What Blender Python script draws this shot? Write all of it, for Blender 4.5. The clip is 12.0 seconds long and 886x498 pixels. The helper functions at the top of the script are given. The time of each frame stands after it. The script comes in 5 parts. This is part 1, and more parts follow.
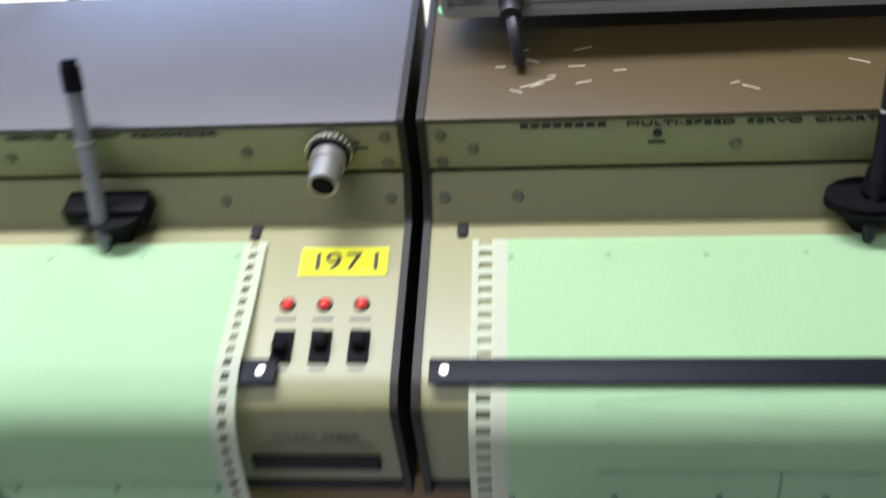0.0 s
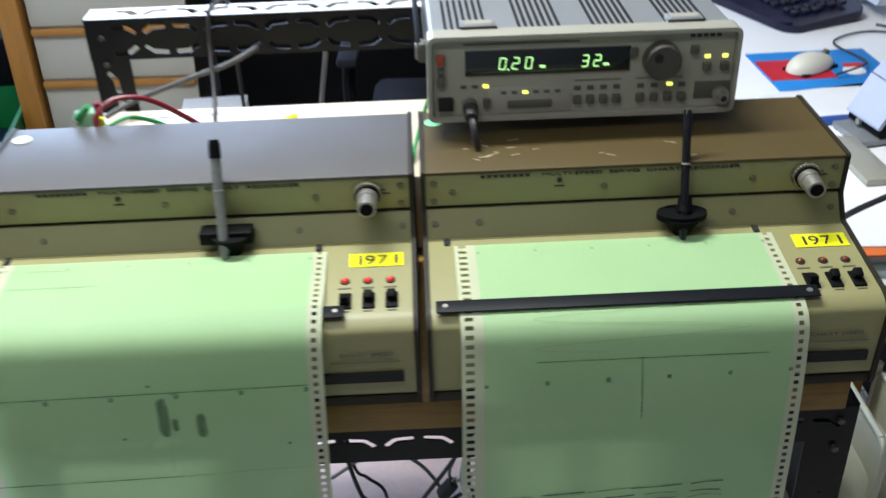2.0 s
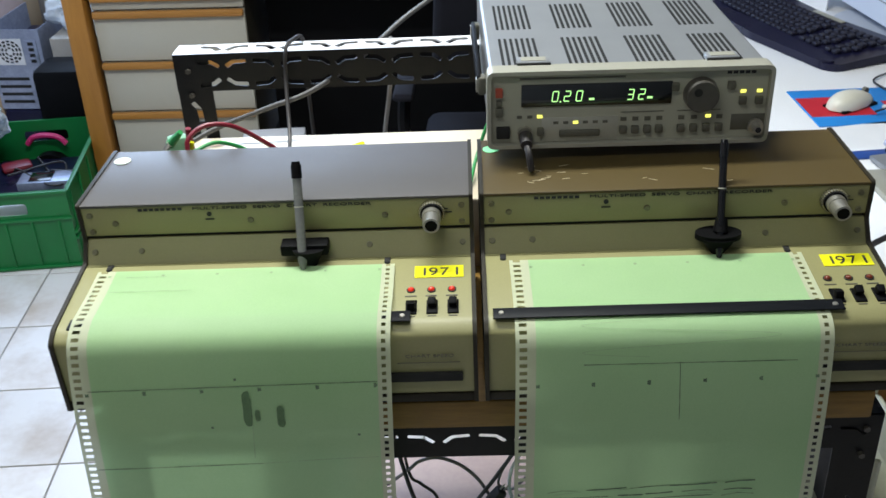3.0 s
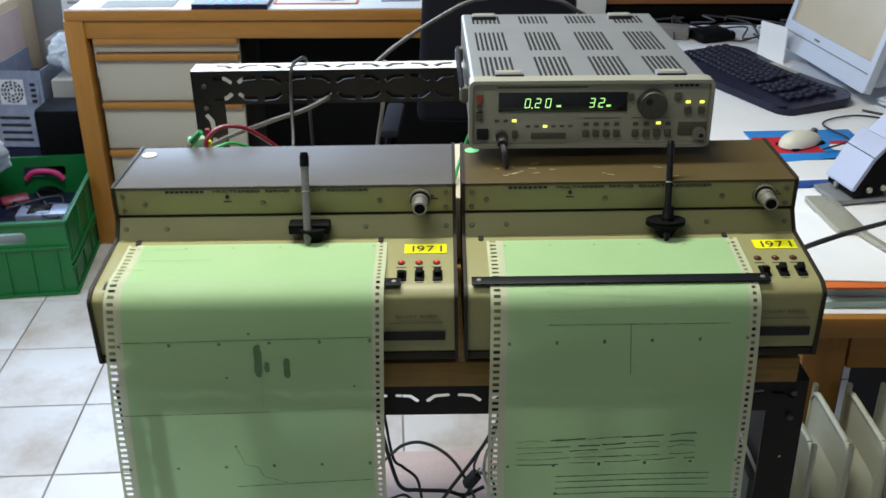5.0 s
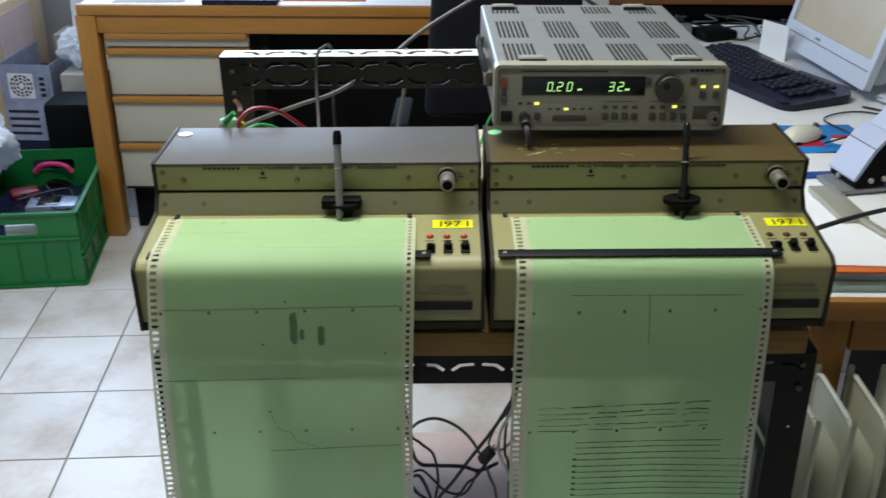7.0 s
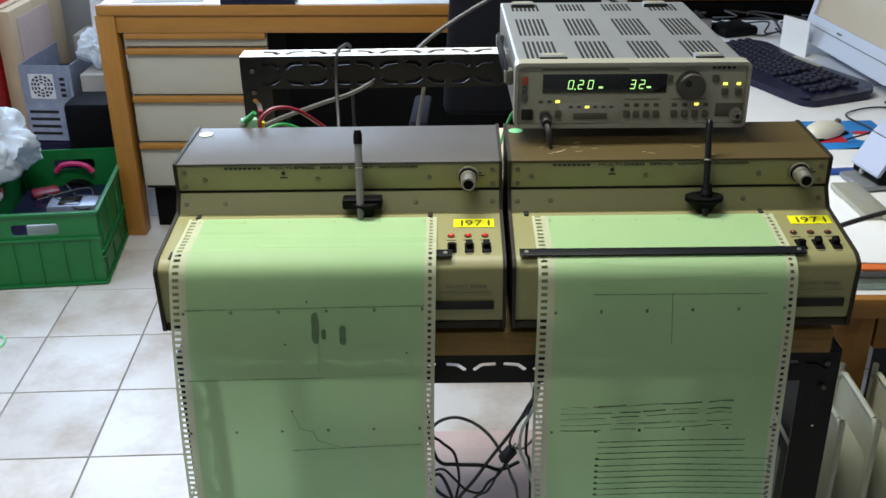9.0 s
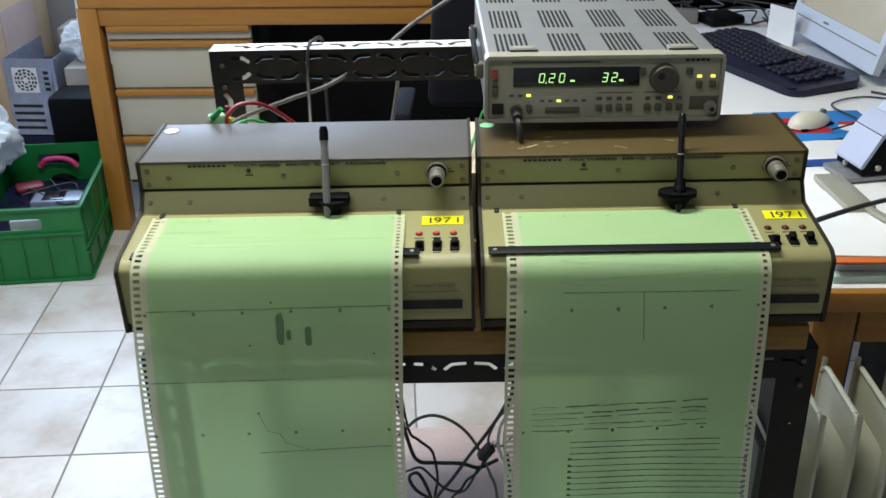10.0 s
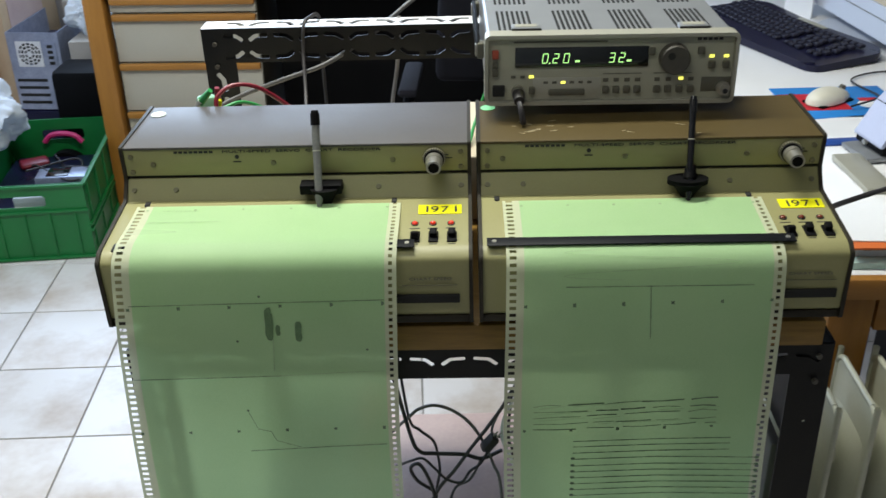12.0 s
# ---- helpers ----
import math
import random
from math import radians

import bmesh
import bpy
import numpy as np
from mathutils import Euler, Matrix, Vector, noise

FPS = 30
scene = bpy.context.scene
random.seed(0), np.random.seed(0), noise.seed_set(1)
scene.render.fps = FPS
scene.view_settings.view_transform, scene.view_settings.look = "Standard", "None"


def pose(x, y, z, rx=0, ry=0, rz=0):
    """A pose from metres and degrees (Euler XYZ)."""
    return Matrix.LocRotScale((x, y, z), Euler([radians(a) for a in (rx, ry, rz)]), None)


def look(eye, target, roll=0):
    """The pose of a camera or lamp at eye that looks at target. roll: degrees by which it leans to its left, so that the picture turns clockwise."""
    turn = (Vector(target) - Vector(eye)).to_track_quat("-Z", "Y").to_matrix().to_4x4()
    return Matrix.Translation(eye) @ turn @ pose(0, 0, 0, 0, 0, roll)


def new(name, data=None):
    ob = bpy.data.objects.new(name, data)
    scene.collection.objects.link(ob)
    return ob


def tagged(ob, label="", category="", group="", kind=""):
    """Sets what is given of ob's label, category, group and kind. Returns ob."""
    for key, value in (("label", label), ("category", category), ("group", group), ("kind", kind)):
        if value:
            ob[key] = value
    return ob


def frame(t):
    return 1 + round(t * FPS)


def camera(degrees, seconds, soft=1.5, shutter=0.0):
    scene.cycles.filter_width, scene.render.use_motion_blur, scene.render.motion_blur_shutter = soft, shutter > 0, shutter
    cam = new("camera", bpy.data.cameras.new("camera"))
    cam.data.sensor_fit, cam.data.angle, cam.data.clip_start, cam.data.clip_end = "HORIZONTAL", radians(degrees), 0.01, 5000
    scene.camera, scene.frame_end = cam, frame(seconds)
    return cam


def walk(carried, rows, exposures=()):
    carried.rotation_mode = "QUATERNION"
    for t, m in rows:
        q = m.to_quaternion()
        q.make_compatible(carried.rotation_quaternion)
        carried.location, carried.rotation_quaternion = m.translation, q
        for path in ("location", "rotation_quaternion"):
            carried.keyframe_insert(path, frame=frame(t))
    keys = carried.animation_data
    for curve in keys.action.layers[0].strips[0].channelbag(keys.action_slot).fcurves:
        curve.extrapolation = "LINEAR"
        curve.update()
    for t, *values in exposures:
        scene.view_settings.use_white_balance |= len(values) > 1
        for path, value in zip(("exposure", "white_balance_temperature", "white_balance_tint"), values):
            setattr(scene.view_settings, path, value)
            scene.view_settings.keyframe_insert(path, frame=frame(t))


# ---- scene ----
cam = camera(47.5, 12.0, 1.5, 0.9)
PATH = [
    (0, (0.0651, -0.2864, 1.4782), (-0.1022, 1.1216, 0.0678), -5.02),
    (0.5, (0.0813, -0.4005, 1.492), (-0.1836, 1.0636, 0.1556), -4.96),
    (1, (0.0778, -0.5035, 1.5201), (-0.1977, 1.0157, 0.2488), -4.02),
    (1.5, (0.0619, -0.5664, 1.5603), (-0.0193, 1.0556, 0.393), -2.38),
    (2, (0.0081, -0.6649, 1.569), (0.0483, 1.0362, 0.518), -1.24),
    (2.5, (-0.013, -0.7147, 1.5953), (0.0298, 1.0052, 0.5755), -1.13),
    (3, (-0.0063, -0.7558, 1.6002), (-0.0519, 0.9821, 0.6115), -1.82),
    (4.8, (-0.0038, -0.9178, 1.5882), (-0.0065, 0.8762, 0.7042), 0.81),
    (5, (-0.0119, -0.9347, 1.5953), (-0.0145, 0.8618, 0.7165), -0.19),
    (5.5, (-0.0313, -0.9846, 1.5986), (-0.0072, 0.8301, 0.7582), -0.18),
    (6, (-0.0395, -1.0045, 1.5977), (-0.0005, 0.8061, 0.7491), -0.08),
    (6.5, (-0.0415, -1.0015, 1.5927), (0.0092, 0.8021, 0.7299), 0.11),
    (7, (-0.0505, -0.9964, 1.5879), (-0.04, 0.8034, 0.7157), 0.41),
    (7.2, (-0.0477, -1.0024, 1.5828), (-0.0537, 0.8094, 0.7359), 0.02),
    (8.8, (-0.0644, -0.9803, 1.5871), (-0.0739, 0.8187, 0.7132), 0.11),
    (9, (-0.0545, -0.9934, 1.5889), (-0.0791, 0.804, 0.7121), -0.29),
    (9.5, (-0.0365, -0.9925, 1.5907), (-0.0741, 0.8028, 0.7101), -0.99),
    (10, (-0.0223, -0.9686, 1.5865), (-0.0402, 0.8202, 0.6923), -0.59),
    (10.5, (-0.0292, -0.9456, 1.5826), (-0.0323, 0.8348, 0.6713), -0.3),
    (11, (-0.0371, -0.9365, 1.5847), (-0.0433, 0.8424, 0.6707), -0.2),
    (11.5, (-0.026, -0.9266, 1.5835), (-0.0305, 0.8451, 0.6556), -0.3),
    (12, (-0.0039, -0.9098, 1.5812), (-0.0507, 0.8519, 0.6356), -1.01),
]
walk(cam, [(t, look(eye, target, roll)) for t, eye, target, roll in PATH],
     [(0.0, 0.25, 5400, 27), (1.0, 0.35, 5600, 21), (2.5, 0.14, 5850, 15), (5.0, -0.05, 6150, 13), (7.0, -0.17, 6150, 13), (9.0, -0.02, 6200, 13), (12.0, 0.05, 6200, 13)])

# ---- world, lamps ----
world = bpy.data.worlds.new("world")
scene.world = world
world.use_nodes = True
_wn = world.node_tree.nodes
_sky = _wn.new("ShaderNodeTexSky")
_sky.sky_type, _sky.sun_disc, _sky.sun_elevation, _sky.sun_rotation = "NISHITA", False, radians(35), radians(20)
world.node_tree.links.new(_sky.outputs[0], _wn["Background"].inputs[0])
_wn["Background"].inputs[1].default_value = 0.12


def area(name, m, sx, sy, power, color):
    d = bpy.data.lights.new(name, "AREA")
    d.shape, d.size, d.size_y, d.energy, d.color = "RECTANGLE", sx, sy, power, color
    ob = new(name, d)
    ob.matrix_world = m
    return ob


CEIL = 2.62
# daylight through the opening of the back window and of the one to the right
area("window_light", look((-1.25, 3.36, 1.75), (-1.0, 0.0, 0.9)), 1.7, 1.2, 48, (0.60, 0.78, 1.0))
area("window_light", look((-2.28, 1.5, 1.7), (-0.9, 1.2, 0.2)), 1.5, 1.1, 19, (0.64, 0.80, 1.0))
# the tubes of the ceiling lamps
area("tube_light", look((-0.42, 0.52, CEIL - 0.11), (-0.42, 0.52, 0.0)), 1.2, 0.12, 42, (1.0, 1.0, 0.86))
area("tube_light", look((-0.55, -0.6, CEIL - 0.11), (-0.55, -0.6, 0.0)), 1.2, 0.12, 7.5, (1.0, 1.0, 0.86))

# ---- materials ----


def mat(name, a, b=None, rough=0.5, metal=0.0, grain=300.0, stain=9.0, bump=0.05, spec=0.5, stretch=(1, 1, 1), coat=0.0, glow=None, amount=1.0, thin=0.0, clear=0.0):
    """A surface whose colour wanders from a to b with fine grain and broad stains, with fine relief."""
    m = bpy.data.materials.new(name)
    m.use_nodes = True
    n, l = m.node_tree.nodes, m.node_tree.links
    p = n["Principled BSDF"]
    b = b or tuple(c * 0.8 for c in a)
    tc, mp = n.new("ShaderNodeTexCoord"), n.new("ShaderNodeMapping")
    mp.inputs["Scale"].default_value = stretch
    l.new(tc.outputs["Object"], mp.inputs["Vector"])
    fine, broad = n.new("ShaderNodeTexNoise"), n.new("ShaderNodeTexNoise")
    fine.inputs["Scale"].default_value, fine.inputs["Detail"].default_value = grain, 4
    broad.inputs["Scale"].default_value, broad.inputs["Detail"].default_value = stain, 5
    l.new(mp.outputs[0], fine.inputs["Vector"]), l.new(mp.outputs[0], broad.inputs["Vector"])
    add = n.new("ShaderNodeMath")
    add.operation = "MULTIPLY_ADD"
    add.inputs[1].default_value, add.inputs[2].default_value = 0.35, 0.0
    l.new(fine.outputs[0], add.inputs[0])
    su = n.new("ShaderNodeMath")
    su.operation = "MULTIPLY_ADD"
    su.inputs[1].default_value = 0.65
    l.new(broad.outputs[0], su.inputs[0]), l.new(add.outputs[0], su.inputs[2])
    ra = n.new("ShaderNodeMapRange")
    ra.inputs[1].default_value, ra.inputs[2].default_value = 0.32, 0.68
    ra.inputs[3].default_value, ra.inputs[4].default_value = 0.0, amount
    l.new(su.outputs[0], ra.inputs[0])
    mx = n.new("ShaderNodeMix")
    mx.data_type = "RGBA"
    mx.inputs[6].default_value, mx.inputs[7].default_value = (*a, 1), (*b, 1)
    l.new(ra.outputs[0], mx.inputs[0])
    l.new(mx.outputs[2], p.inputs["Base Color"])
    rr = n.new("ShaderNodeMapRange")
    rr.inputs[3].default_value, rr.inputs[4].default_value = max(0.03, rough - 0.07), min(1.0, rough + 0.1)
    l.new(broad.outputs[0], rr.inputs[0]), l.new(rr.outputs[0], p.inputs["Roughness"])
    p.inputs["Metallic"].default_value, p.inputs["Specular IOR Level"].default_value = metal, spec
    p.inputs["Coat Weight"].default_value = coat
    if bump:
        bp = n.new("ShaderNodeBump")
        bp.inputs["Strength"].default_value, bp.inputs["Distance"].default_value = bump, 0.002
        l.new(fine.outputs[0], bp.inputs["Height"]), l.new(bp.outputs[0], p.inputs["Normal"])
    if glow:
        p.inputs["Emission Color"].default_value, p.inputs["Emission Strength"].default_value = (*glow[0], 1), glow[1]
    if thin:
        tr, ms = n.new("ShaderNodeBsdfTranslucent"), n.new("ShaderNodeMixShader")
        l.new(mx.outputs[2], tr.inputs["Color"])
        ms.inputs[0].default_value = thin
        l.new(p.outputs[0], ms.inputs[1]), l.new(tr.outputs[0], ms.inputs[2])
        l.new(ms.outputs[0], n["Material Output"].inputs["Surface"])
        if clear:
            # thin paper: a little of what is behind it shows
            se, mc = n.new("ShaderNodeBsdfRefraction"), n.new("ShaderNodeMixShader")
            se.inputs["Roughness"].default_value, se.inputs["IOR"].default_value = 0.50, 1.11
            l.new(mx.outputs[2], se.inputs["Color"])
            mc.inputs[0].default_value = clear
            l.new(ms.outputs[0], mc.inputs[1]), l.new(se.outputs[0], mc.inputs[2])
            l.new(mc.outputs[0], n["Material Output"].inputs["Surface"])
    return m


M = {
    "beige": mat("beige enamel", (0.275, 0.262, 0.115), (0.235, 0.222, 0.095), 0.45, grain=500, stain=6, bump=0.03),
    "greytop": mat("grey-brown crackle enamel", (0.078, 0.071, 0.067), (0.060, 0.054, 0.050), 0.46, grain=900, stain=7, bump=0.12, spec=0.4),
    "browntop": mat("brown enamel", (0.086, 0.061, 0.021), (0.066, 0.046, 0.015), 0.4, grain=900, stain=7, bump=0.10, spec=0.3),
    "darkside": mat("dark brown side", (0.030, 0.026, 0.017), (0.020, 0.017, 0.012), 0.5, bump=0.05, spec=0.2),
    "chrome": mat("chrome", (0.52, 0.50, 0.43), (0.40, 0.38, 0.32), 0.3, 0.8, bump=0.0),
    "screw": mat("dull screw", (0.20, 0.19, 0.11), (0.13, 0.12, 0.07), 0.45, 0.3, bump=0.0),
    # also colours the blocks that give the shade under the desks
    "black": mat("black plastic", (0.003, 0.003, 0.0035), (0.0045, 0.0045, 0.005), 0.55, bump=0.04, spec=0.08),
    "blackgloss": mat("black steel strip", (0.004, 0.005, 0.007), (0.007, 0.008, 0.01), 0.5, bump=0.02, spec=0.15),
    "groove": mat("dark gap", (0.02, 0.018, 0.014), None, 0.8),
    "yellow": mat("yellow tape", (0.80, 0.77, 0.004), (0.72, 0.69, 0.004), 0.5, bump=0.03, spec=0.12),
    "ink": mat("black ink", (0.015, 0.015, 0.02), None, 0.6, bump=0.0),
    "trace": mat("pen ink", (0.075, 0.125, 0.07), (0.19, 0.29, 0.16), 0.7, bump=0.0),
    "faint": mat("faint pen ink", (0.30, 0.44, 0.24), (0.44, 0.60, 0.34), 0.7, bump=0.0, thin=0.3),
    "blot": mat("dark green blot", (0.07, 0.13, 0.055), (0.12, 0.21, 0.09), 0.7, grain=400, stain=90, bump=0.0),
    "led": mat("lit red lamp", (0.7, 0.03, 0.015), None, 0.25, glow=((1.0, 0.05, 0.005), 0.18), bump=0.0),
    "ledoff": mat("dull red lamp", (0.17, 0.035, 0.015), (0.12, 0.025, 0.012), 0.25, bump=0.0),
    "green": mat("green chart paper", (0.51, 0.735, 0.40), (0.43, 0.665, 0.33), 0.55, grain=700, stain=7, bump=0.03, spec=0.3, thin=0.29, clear=0.15),
    "margin": mat("paper margin", (0.66, 0.70, 0.50), (0.61, 0.65, 0.45), 0.62, grain=700, stain=5, bump=0.03, spec=0.25, thin=0.32, clear=0.10),
    "silver": mat("grey instrument enamel", (0.27, 0.28, 0.29), (0.23, 0.24, 0.25), 0.34, 0.35, grain=900, stain=10, bump=0.04),
    "panel": mat("instrument front", (0.36, 0.355, 0.27), (0.31, 0.305, 0.23), 0.4, grain=700, stain=14, bump=0.02),
    "bezel": mat("light bezel", (0.38, 0.37, 0.30), (0.33, 0.32, 0.26), 0.35, 0.2, bump=0.02),
    "button": mat("grey button", (0.105, 0.10, 0.072), (0.08, 0.076, 0.055), 0.45),
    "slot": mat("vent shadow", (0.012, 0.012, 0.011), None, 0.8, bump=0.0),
    "dial": mat("dark dial", (0.075, 0.068, 0.055), (0.05, 0.045, 0.036), 0.4, grain=200, bump=0.06),
    "display": mat("display window", (0.006, 0.008, 0.008), None, 0.12, bump=0.0, coat=0.4),
    "digit": mat("lit digits", (0.5, 0.8, 0.3), None, 0.4, glow=((0.5, 1.0, 0.28), 1.15), bump=0.0),
    "ledy": mat("lit yellow lamp", (0.8, 0.8, 0.1), None, 0.4, glow=((1.0, 0.95, 0.12), 1.5), bump=0.0),
    "redbutton": mat("red button", (0.35, 0.06, 0.03), None, 0.45),
    "wood": mat("orange beech", (0.37, 0.165, 0.026), (0.29, 0.125, 0.018), 0.42, grain=60, stain=7, stretch=(1, 9, 9), bump=0.04),
    "woodv": mat("orange beech upright", (0.37, 0.165, 0.026), (0.29, 0.125, 0.018), 0.42, grain=60, stain=7, stretch=(9, 9, 1), bump=0.04),
    "ply": mat("brown board edge", (0.30, 0.165, 0.022), (0.18, 0.095, 0.012), 0.5, grain=90, stain=14, stretch=(1, 6, 14), bump=0.08),
    "plytop": mat("pale board", (0.66, 0.58, 0.43), (0.58, 0.50, 0.36), 0.5, grain=200, stain=5),
    "angle": mat("black slotted steel", (0.004, 0.004, 0.005), (0.009, 0.0085, 0.0085), 0.45, 0.0, grain=300, stain=20, bump=0.08, spec=0.25),
    "flange": mat("pale steel flange", (0.72, 0.72, 0.72), (0.6, 0.6, 0.62), 0.4, grain=300, stain=20),
    "drawer": mat("cream drawer front", (0.44, 0.415, 0.34), (0.39, 0.365, 0.295), 0.5, grain=300, stain=3, bump=0.02),
    "white": mat("white laminate", (0.84, 0.84, 0.84), (0.74, 0.74, 0.75), 0.4, grain=250, stain=4, bump=0.02),
    "paperw": mat("white paper", (0.82, 0.82, 0.82), (0.76, 0.76, 0.77), 0.7, bump=0.02),
    "tile": mat("beige floor tile", (0.70, 0.67, 0.645), (0.42, 0.33, 0.25), 0.3, grain=45, stain=3.6, bump=0.03, amount=0.9),
    "grout": mat("grey grout", (0.33, 0.32, 0.30), (0.25, 0.24, 0.22), 0.9, bump=0.2),
    "wall": mat("pale grey wall paint", (0.30, 0.30, 0.31), (0.26, 0.26, 0.27), 0.8, grain=120, stain=2, bump=0.1),
    "ceil": mat("white ceiling paint", (0.60, 0.60, 0.60), (0.55, 0.55, 0.55), 0.85, grain=120, stain=2, bump=0.1),
    "crate": mat("green crate plastic", (0.007, 0.165, 0.036), (0.005, 0.125, 0.026), 0.4, grain=200, stain=6, bump=0.04),
    "chair": mat("black cloth", (0.006, 0.006, 0.009), (0.010, 0.010, 0.015), 0.85, grain=900, stain=8, bump=0.25, spec=0.2),
    "pc": mat("galvanised steel", (0.36, 0.39, 0.50), (0.25, 0.28, 0.37), 0.35, 0.5, grain=120, stain=30),
    "bag": mat("thin white plastic bag", (0.78, 0.82, 0.86), (0.68, 0.73, 0.78), 0.3, bump=0.05, thin=0.3),
    "card": mat("brown cardboard", (0.48, 0.36, 0.23), (0.40, 0.29, 0.18), 0.8, grain=250, stain=6),
    "cardgrey": mat("pale cardboard", (0.38, 0.345, 0.30), (0.31, 0.285, 0.24), 0.8, grain=250, stain=6),
    "greyboard": mat("dull grey board", (0.17, 0.155, 0.14), (0.13, 0.12, 0.11), 0.7, grain=250, stain=6),
    "red": mat("red plastic", (0.42, 0.012, 0.015), (0.34, 0.01, 0.012), 0.4),
    "pink": mat("magenta plastic", (0.55, 0.03, 0.16), (0.45, 0.02, 0.12), 0.4),
    "lilac": mat("pale pinkish card", (0.50, 0.38, 0.34), (0.42, 0.31, 0.29), 0.6, grain=120, stain=12),
    "blue": mat("blue mat", (0.02, 0.24, 0.66), (0.02, 0.20, 0.58), 0.6, grain=600),
    "redpad": mat("red mat print", (0.55, 0.015, 0.03), (0.48, 0.01, 0.025), 0.6, grain=600),
    "navy": mat("dark blue-black plastic", (0.006, 0.006, 0.024), (0.010, 0.010, 0.034), 0.28, bump=0.03, spec=0.3),
    "key": mat("black keycap", (0.012, 0.012, 0.024), (0.018, 0.018, 0.034), 0.5, spec=0.25),
    "monitor": mat("silver-grey monitor plastic", (0.50, 0.53, 0.60), (0.45, 0.48, 0.55), 0.4, grain=500, stain=5),
    "screen": mat("beige screen glow", (0.2, 0.18, 0.14), None, 0.35, glow=((0.66, 0.54, 0.30), 0.30), bump=0.0),
    "mouse": mat("ivory mouse plastic", (0.72, 0.69, 0.58), (0.66, 0.63, 0.52), 0.35, bump=0.0),
    "punch": mat("pale blue-grey enamel", (0.44, 0.47, 0.62), (0.38, 0.41, 0.55), 0.4),
    "radiator": mat("white radiator enamel", (0.64, 0.64, 0.51), (0.57, 0.57, 0.44), 0.35, grain=200, stain=5, bump=0.03),
    "cable": mat("grey cable", (0.22, 0.205, 0.20), (0.14, 0.13, 0.125), 0.5, bump=0.02),
    "cablemid": mat("mid grey cable", (0.055, 0.053, 0.052), (0.040, 0.038, 0.040), 0.5, bump=0.02),
    "palebox": mat("pale blue card", (0.40, 0.46, 0.60), (0.34, 0.40, 0.53), 0.6),
    "cabledark": mat("dark grey cable", (0.030, 0.026, 0.026), (0.019, 0.017, 0.018), 0.5, bump=0.02),
    "cablered": mat("red cable", (0.20, 0.008, 0.022), None, 0.4, bump=0.0),
    "cablegreen": mat("green cable", (0.03, 0.30, 0.07), None, 0.4, bump=0.0),
    "paleblock": mat("pale green plastic", (0.22, 0.42, 0.27), (0.16, 0.34, 0.21), 0.45, bump=0.02),
    "dot": mat("pale green sticker", (0.25, 0.75, 0.35), (0.3, 0.8, 0.4), 0.5, bump=0.0),
    "dotw": mat("pale sticker", (0.70, 0.78, 0.68), None, 0.5, bump=0.0),
    "brown": mat("red-brown wood", (0.30, 0.12, 0.045), (0.22, 0.085, 0.03), 0.4, grain=60, stain=8, stretch=(1, 9, 9)),
    "teal": mat("teal print", (0.02, 0.42, 0.55), None, 0.5, bump=0.0),
    "bluefile": mat("blue plastic", (0.02, 0.07, 0.30), None, 0.45),
    "orange": mat("orange card", (0.75, 0.17, 0.03), None, 0.6),
    "palegreen": mat("pale green paper", (0.50, 0.66, 0.58), None, 0.7),
    "tube": mat("lit lamp tube", (0.9, 0.9, 0.8), None, 0.4, glow=((1.0, 0.95, 0.75), 4.0), bump=0.0),
    "scratch": mat("bright scratch", (0.55, 0.48, 0.33), None, 0.5, bump=0.0),
}

# ---- makers ----


def box(bm, c, s, bevel=0.0, m=None, seg=2):
    """A box with centre c and size s, its edges rounded."""
    t = (m or Matrix()) @ Matrix.LocRotScale(c, None, s)
    g = bmesh.ops.create_cube(bm, size=1, matrix=t)["verts"]
    if bevel:
        es = list({e for v in g for e in v.link_edges})
        bmesh.ops.bevel(bm, geom=es, offset=bevel, segments=seg, profile=0.5, affect="EDGES")
    return bm


def rod(bm, a, b, r, r2=None, seg=20, bevel=0.0):
    """A round bar from a to b."""
    a, b = Vector(a), Vector(b)
    q = (b - a).to_track_quat("Z", "Y").to_matrix().to_4x4()
    t = Matrix.Translation((a + b) / 2) @ q
    bmesh.ops.create_cone(bm, cap_ends=True, segments=seg, radius1=r, radius2=r if r2 is None else r2, depth=(b - a).length, matrix=t)
    return bm


def ball(bm, c, s, seg=20):
    bmesh.ops.create_uvsphere(bm, u_segments=seg, v_segments=seg // 2 + 2, radius=1, matrix=Matrix.LocRotScale(c, None, s))
    return bm


def spline(pts, k=8):
    p = [Vector(q) for q in pts]
    p = [2 * p[0] - p[1], *p, 2 * p[-1] - p[-2]]
    out = []
    for i in range(1, len(p) - 2):
        for j in range(k):
            t = j / k
            out.append(0.5 * (2 * p[i] + (p[i + 1] - p[i - 1]) * t + (2 * p[i - 1] - 5 * p[i] + 4 * p[i + 1] - p[i + 2]) * t * t + (3 * p[i] - p[i - 1] - 3 * p[i + 1] + p[i + 2]) * t ** 3))
    return out + [p[-2]]


